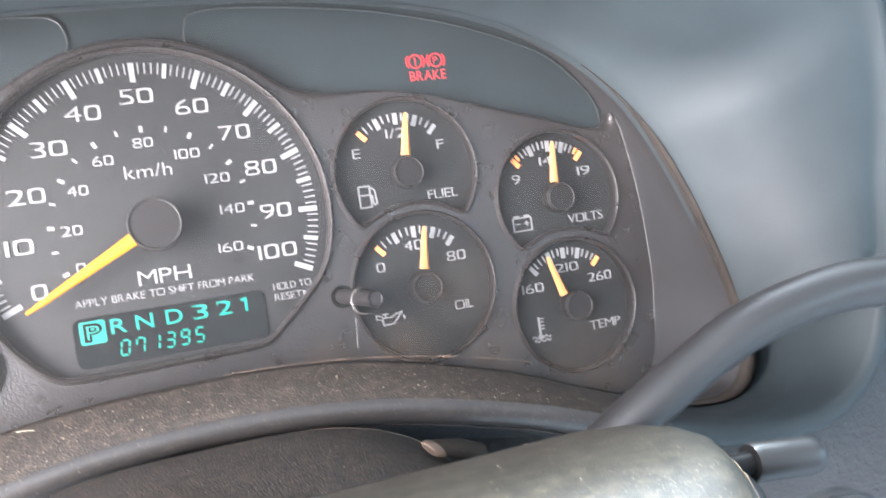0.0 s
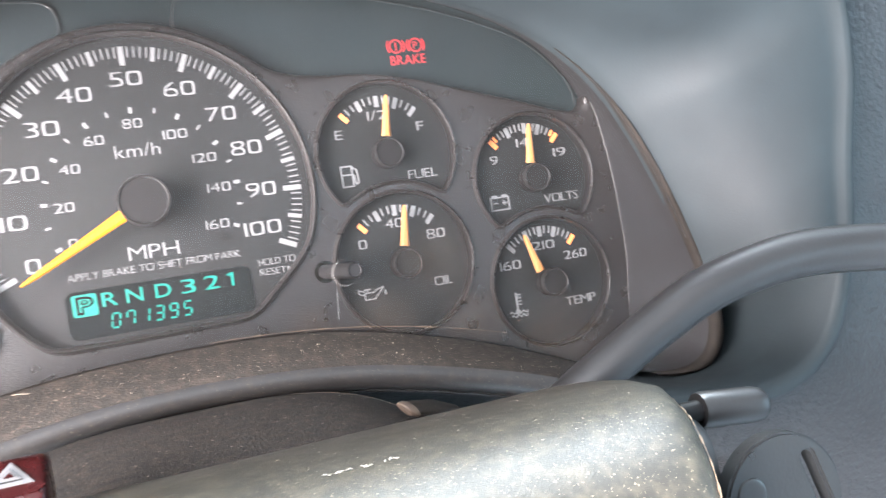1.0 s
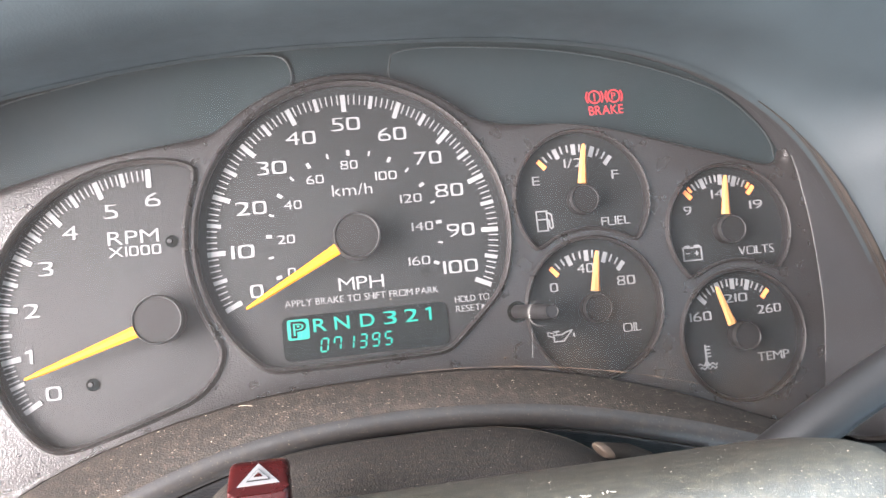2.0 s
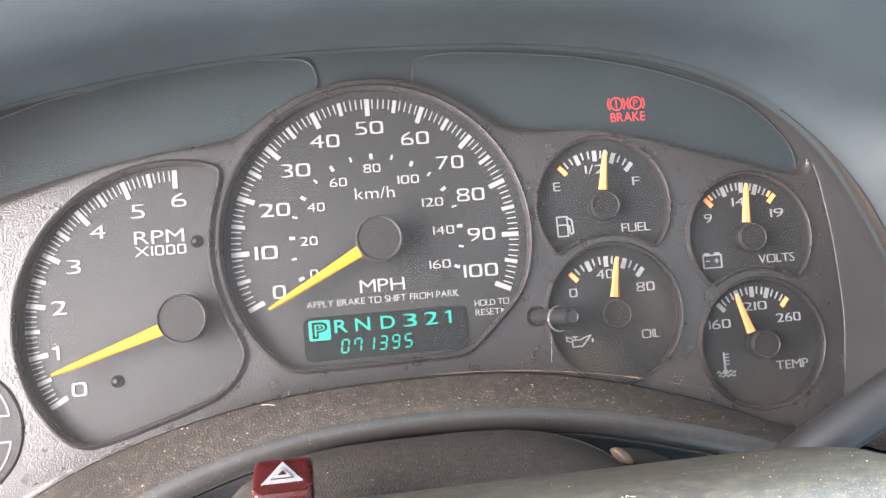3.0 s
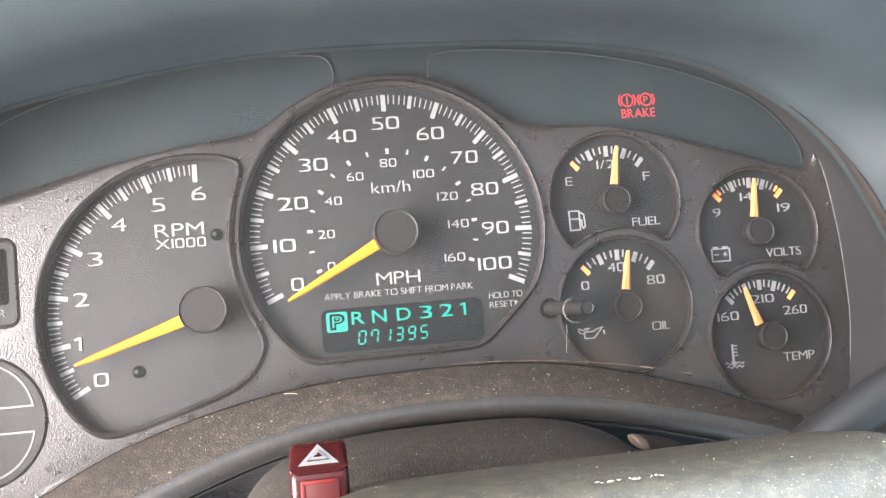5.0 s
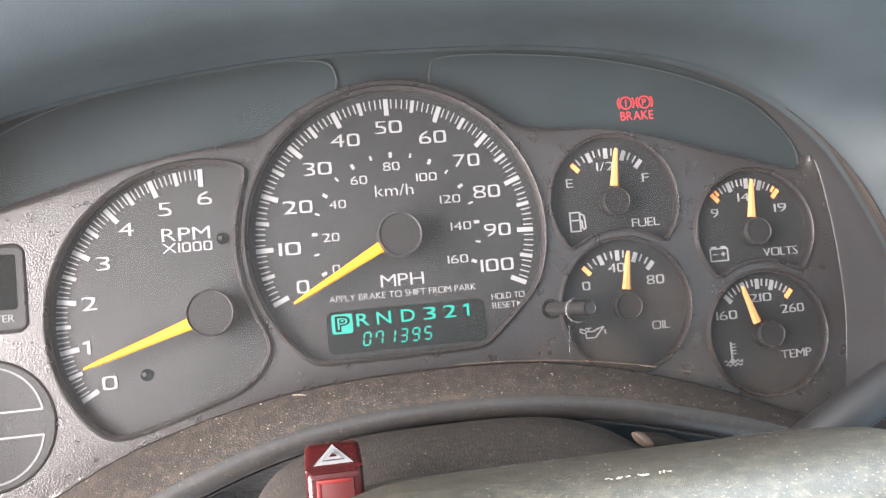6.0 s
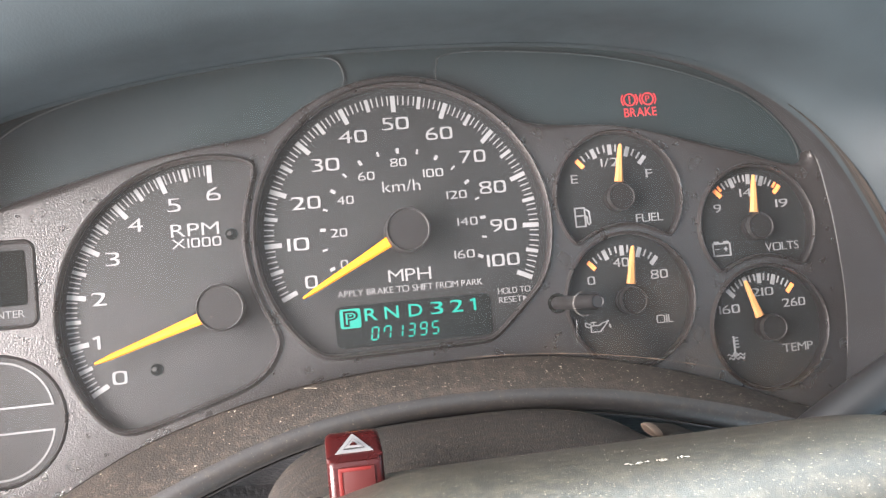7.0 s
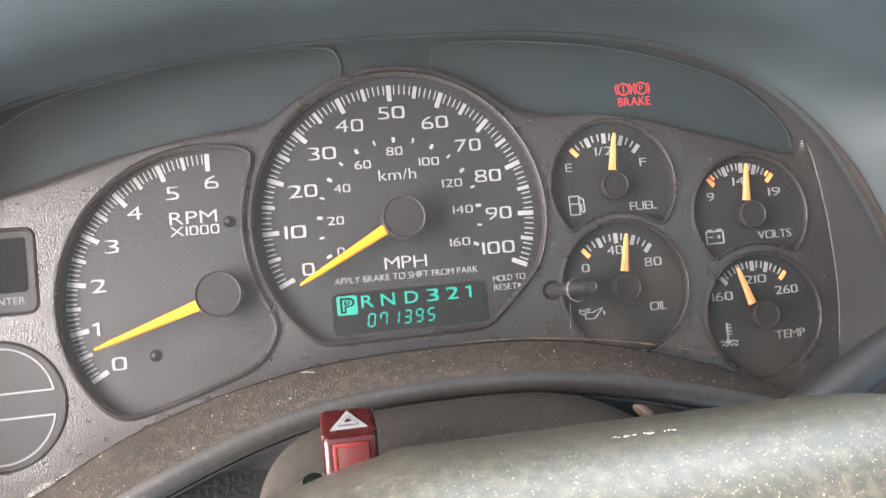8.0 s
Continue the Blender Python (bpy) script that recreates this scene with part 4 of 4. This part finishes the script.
bm = bmesh.new()
tube(bm, [(0.612, -0.874, -0.772), (0.640, -0.862, -0.778), (0.70, -0.835, -0.797), (0.78, -0.80, -0.835)], [0.024, 0.027, 0.030, 0.028], 18)
for v in bm.verts:
    if v.co.x < 0.66:
        v.co.x -= 0.8 * (v.co.z + 0.775)
clip = part("clip", bm, M_FLANGE, column, "dark edge clip")
bm = bmesh.new()
tube(bm, [(0.606, -0.877, -0.771), (0.609, -0.876, -0.7715), (0.622, -0.870, -0.774), (0.628, -0.867, -0.7755)], [0.018, 0.024, 0.028, 0.0275], 18)
for v in bm.verts:
    v.co.x -= 0.8 * (v.co.z + 0.773)
part("clip_end", bm, M_TAN, clip, "chipped pale tan end")
bm = bmesh.new()
lathe(bm, 0.14, -1.25, [(0.5, -0.2), (0.5, -0.95)], 40)
part("column_tube", bm, M_WALL, column)

rs = np.random.RandomState(11)
edge = [cover_section(*s)[57] for s in COVER[6:13]]
edge = spline(edge, 40, closed=False) + np.array([0.002, -0.002, 0.002])
bm = bmesh.new()
tube(bm, edge, [0.0006 + 0.0036 * rs.rand() ** 2 for _ in edge], 6)
part("chipped_edge", bm, M_RUST, column, "pale chipped edge of the cover")

# hazard button on the column
haz = thing("hazard_button", (-0.345, -1.38, -0.76), "translucent dark red hazard flasher button with a white triangle", "hazard switch")
bm = bmesh.new()
prof = [(-1.42, -0.80), (-1.42, -0.655), (-1.405, -0.645), (-1.335, -0.600), (-1.30, -0.600), (-1.28, -0.615), (-1.28, -0.80)]
loft(bm, [[(x, y, z) for y, z in prof] for x in (-0.412, -0.278)], caps=True)
bmesh.ops.bevel(bm, geom=bm.edges[:], offset=0.017, segments=4, profile=0.5, affect="EDGES")
part("button_cap", bm, M_REDBUTTON, haz)
e1, e2 = np.array([-0.345, -1.405, -0.645]), np.array([-0.345, -1.335, -0.600])
up = (e2 - e1) / np.linalg.norm(e2 - e1)
right = np.array([1.0, 0, 0])
nor = np.cross(right, up)


def on_cap(u, v, lift_by):
    return e1 + right * u + up * v + nor * lift_by


for name, k, mat, d in (("triangle", 1.0, M_WHITE, 0.003), ("triangle_gap", 0.56, M_PIN, 0.005), ("triangle_core", 0.47, M_WHITE, 0.007), ("triangle_eye", 0.20, M_REDBUTTON, 0.009)):
    bm = bmesh.new()
    cen = 0.033
    k *= 0.92
    tri3 = [(-0.050 * k, cen - 0.026 * k), (0.050 * k, cen - 0.026 * k), (0.0, cen + 0.047 * k)]
    loft(bm, [[on_cap(u, v, d) for u, v in tri3], [on_cap(u, v, d - 0.002) for u, v in tri3]], caps=True)
    part(name, bm, mat, haz, smooth=False)
# the lit front of the button, its light put into a lighter red
bm = bmesh.new()
box(bm, (-0.388, -1.4245, -0.79), (-0.300, -1.415, -0.668), 0.004, 2)
part("lit_front", bm, M_REDFACE, haz, "translucent red front face, coloured lighter for the light on it")
# edge highlights of the front face, put in as brighter red strips
bm = bmesh.new()
box(bm, (-0.388, -1.4265, -0.79), (-0.378, -1.42, -0.672), 0.002, 2)
box(bm, (-0.388, -1.4265, -0.678), (-0.310, -1.42, -0.669), 0.002, 2)
part("front_highlight", bm, M_REDGLOW, haz, "painted red highlight along two edges of the front face")
bm = bmesh.new()
box(bm, (-0.285, -1.43, -0.79), (-0.236, -1.37, -0.712), 0.010, 3)
part("button_stem", bm, M_REDFACE, haz, "red tab beside the button")
# the socket hole's shade, added as a solid black piece
bm = bmesh.new()
tube(bm, [(-0.440, -1.40, -0.775), (-0.440, -1.42, -0.748)], [0.030, 0.026], 16)
part("socket_dark", bm, M_GLASS_BLACK, haz, "black piece for the shaded socket hole at the button's foot")

# gear lever on the column
lever = thing("gear_lever", (0.98, -1.2, -0.85), "smooth black column gear shift lever bent towards the passenger", "gear lever")
pts = spline([(0.90, -1.19, -0.83), (1.01, -1.21, -0.758), (1.139, -1.22, -0.689), (1.274, -1.22, -0.626), (1.412, -1.22, -0.570), (1.571, -1.22, -0.532), (1.775, -1.22, -0.511),
              (1.986, -1.23, -0.522), (2.20, -1.25, -0.553), (2.7, -1.32, -0.64)], 70, closed=False)
arm_radii = np.interp(np.arange(70), [0, 20, 38, 52, 69], [0.060, 0.063, 0.067, 0.072, 0.078])
bm = bmesh.new()
tube(bm, pts, arm_radii, 28)
part("lever_arm", bm, M_LEVER, lever)
along = np.gradient(pts, axis=0)
along /= np.linalg.norm(along, axis=1)[:, None]
under = np.stack([along[:, 2], 0 * along[:, 0], -along[:, 0]], 1)
seam = pts + arm_radii[:, None] * (0.86 * under + 0.50 * np.array([0, -1, 0])) * 0.995
bm = bmesh.new()
tube(bm, seam[14:68], [0.0026] * 54, 6)
part("mould_seam", bm, M_KEY, lever, "fine moulded seam line")

# ignition lock with its key, and the short lever above it
bm = bmesh.new()
tube(bm, [(1.100, -1.60, -0.776), (1.112, -1.60, -0.777), (1.24, -1.61, -0.790), (1.262, -1.613, -0.793), (1.272, -1.614, -0.794), (1.277, -1.615, -0.795)], [0.040, 0.043, 0.042, 0.038, 0.030, 0.013], 22)
rel = part("release_lever", bm, M_LEVER, column, "short black release lever")
bm = bmesh.new()
tube(bm, [(1.04, -1.60, -0.775), (1.101, -1.60, -0.776)], [0.026, 0.026], 16)
part("lever_stem", bm, M_HUB, rel, "black stem of the lever")
bm = bmesh.new()
tube(bm, [(0.95, -1.55, -0.93), (1.04, -1.62, -0.93), (1.06, -1.64, -0.93), (1.08, -1.65, -0.93)], [0.15, 0.15, 0.145, 0.12], 36)
part("lock_barrel", bm, M_RING, column, "grey ignition lock ring")
key = thing("ignition_key", (1.08, -1.78, -0.95), "black plastic ignition key in the column lock", "key")
bm = bmesh.new()
head = radial(np.array([1.14, -0.93]), both(0.02, inside((1.145, -0.955), 0.150), below((1.0, -1.08), (1.3, -1.08))), 64)
edges = []
tilt = np.array([0.30, -0.95])
across = np.array([0.95, 0.30])
ends = (np.array([1.215, -0.872]), np.array([1.252, -0.990]))
slot_loop = np.array([ends[0] - tilt * 0.016 * np.sin(s) + across * 0.016 * np.cos(s) for s in np.linspace(0, np.pi, 12)] + [ends[1] + tilt * 0.016 * np.sin(s) - across * 0.016 * np.cos(s) for s in np.linspace(0, np.pi, 12)])
vs = []
for loop in (head, slot_loop):
    ring_v = [bm.verts.new(v) for v in lift(loop, -1.80)]
    edges += [bm.edges.new((a, b)) for a, b in zip(ring_v, ring_v[1:] + ring_v[:1])]
bmesh.ops.triangle_fill(bm, use_beauty=True, edges=edges)
geo = bmesh.ops.extrude_face_region(bm, geom=bm.faces[:])
for v in geo["geom"]:
    if isinstance(v, bmesh.types.BMVert):
        v.co.y += 0.045
bmesh.ops.bevel(bm, geom=[e for e in bm.edges if len(e.link_faces) == 2 and e.calc_face_angle() > 1.0], offset=0.006, segments=2, affect="EDGES")
part("key_head", bm, M_KEY, key, angle=50)
bm = bmesh.new()
lathe(bm, 1.062, -0.915, [(0.036, -1.80), (0.034, -1.804), (0.028, -1.806), (0.02, -1.805)], 30)
part("key_boss", bm, M_KEY, key)
bm = bmesh.new()
tube(bm, [(1.08, -1.77, -0.95), (1.06, -1.64, -0.94)], [0.03, 0.03], 12)
part("key_blade", bm, M_METAL, key)

# ---- dust, lint and the cab ----
rng = np.random.RandomState(3)


def flecks(spots, size):
    bm = bmesh.new()
    for q in spots:
        r = size * (0.3 + rng.rand() ** 5 * 2.0)
        pts = [bm.verts.new(np.array(q) + r * (rng.rand(3) - 0.5) * (2.2, 2.2, 1.0)) for _ in range(4)]
        for a, b_, c in ((0, 1, 2), (0, 1, 3), (1, 2, 3), (0, 2, 3)):
            bm.faces.new((pts[a], pts[b_], pts[c]))
    return bm


def scattered(shape, sections, count, spread):
    """Places on a shroud's skin."""
    out = []
    for _ in range(count):
        f = rng.rand() * (len(sections) - 1)
        i = int(f)
        near, far = (np.array(shape(*sections[j])) for j in (i, i + 1))
        q = spread[0] + rng.rand() * (spread[1] - spread[0])
        n = int(q)
        at = [(1 - q + n) * s[n] + (q - n) * s[n + 1] for s in (near, far)]
        out.append((1 - f + i) * at[0] + (f - i) * at[1] + (0, 0, 0.001))
    return out


spots = scattered(section, SECTIONS[2:8], 2600, (4, 52))
solo("shroud_dust", flecks(spots, 0.0015), M_SPECK, (0.15, -1.0, -0.7), "pale dust flecks on the steering column shroud", "dust", "stuff", smooth=False)
spots = scattered(cover_section, COVER[3:10], 2600, (6, 50))
solo("cover_dust", flecks(spots, 0.0012), M_SPECK, (0.3, -1.4, -0.7), "pale dust flecks on the column cover", "dust", "stuff", smooth=False)
spots = []
pick = [i for i in range(COUNT) if rim[i, 2] < -0.55 and -1.3 < rim[i, 0] < 1.5]
for _ in range(1700):
    i, k = pick[rng.randint(len(pick))], rng.rand() * 0.9
    f = rng.rand()
    a0, a1 = fl[i] * (1 - k) + rim[i] * k, fl[i - 1] * (1 - k) + rim[i - 1] * k
    spots.append(a0 * f + a1 * (1 - f) + np.array([0, -0.016 * np.sin(np.pi * k), 0.002]))
solo("ledge_dust", flecks(spots, 0.0022), M_SPECK, (0.1, -0.5, -0.6), "pale dust flecks on the ledge under the dials", "dust", "stuff", smooth=False)
spots = [(rng.uniform(-1.2, 1.8), -0.425 - 0.02 * rng.rand(), rng.uniform(-0.52, 0.5)) for _ in range(120)]
spots = [s for s in spots if s[2] > -0.50 - 0.12 * max(0, s[0]) ** 2 and s[2] < 0.55 - 0.1 * s[0] ** 2]
solo("lens_dust", flecks(spots, 0.0016), M_SPECK, (0.2, -0.42, -0.5), "few pale dust flecks on the clear lens", "dust", "stuff", smooth=False)
spots = []
for _ in range(420):
    x = rng.uniform(0.45, 1.85)
    z = -0.50 - 0.135 * max(0.0, x - 0.1) ** 2.0 + 0.012 + rng.exponential(0.05)
    spots.append((x, -0.415 - 0.01 * rng.rand(), z))
solo("lens_grime", flecks(spots, 0.0014), M_RUST, (1.1, -0.42, -0.65), "brown grime along the lens's lower edge", "grime", "stuff", smooth=False)
for x0, x1, z0, seed in ((0.24, 0.44, -0.532, 0.0), (-0.46, -0.40, -0.560, 1.3)):
    bm = bmesh.new()
    xs = np.linspace(x0, x1, 24)
    tube(bm, [(x, -0.45 - 0.02 * np.sin(9 * (x - x0) + seed), z0 - 0.155 * max(0, x) ** 2 + 0.006 * np.sin(38 * (x - x0) + seed)) for x in xs], [0.0011] * 24, 5)
    solo("lint_fibre", bm, M_SPECK, (x0, -0.45, z0), "pale lint fibre lying on the dusty ledge", "lint")


def cab_box(name, lo, hi, mat, label):
    bm = bmesh.new()
    box(bm, lo, hi, 0.01, 2)
    me = bpy.data.meshes.new(name)
    bm.to_mesh(me)
    bm.free()
    me.materials.append(mat)
    return tagged(new(name, me), label, "cab", "", "structure")


cab_box("floor", (-0.75, -1.7, 0.55), (1.4, 0.5, 0.62), M_CAB, "cab floor lining")
cab_box("ceiling", (-0.75, -1.7, 1.98), (1.4, -0.15, 2.03), M_ROOF, "pale grey cab roof lining")
cab_box("wall_back", (-0.75, -1.75, 0.6), (1.4, -1.7, 2.0), M_CAB, "plain cab rear wall")
cab_box("wall_left", (-0.80, -1.7, 0.6), (-0.74, 0.5, 0.71), M_CAB, "sill below the open driver's door")
cab_box("wall_right", (1.38, -1.7, 0.6), (1.44, 0.5, 1.15), M_CAB, "lower passenger's door lining")
cab_box("wall_front", (-0.75, 0.45, 0.6), (1.4, 0.5, 1.35), M_CAB, "plain firewall under the windshield")
cab_box("wall_left_pillar", (-0.80, -1.7, 0.71), (-0.74, -1.2, 2.0), M_CAB, "driver's side rear pillar")
cab_box("wall_right_pillar", (1.38, -1.7, 1.15), (1.44, -1.33, 2.0), M_CAB, "passenger's side rear pillar")
cab_box("ground", (-200, -200, 0.50), (200, 200, 0.552), M_ROAD, "plain asphalt ground")
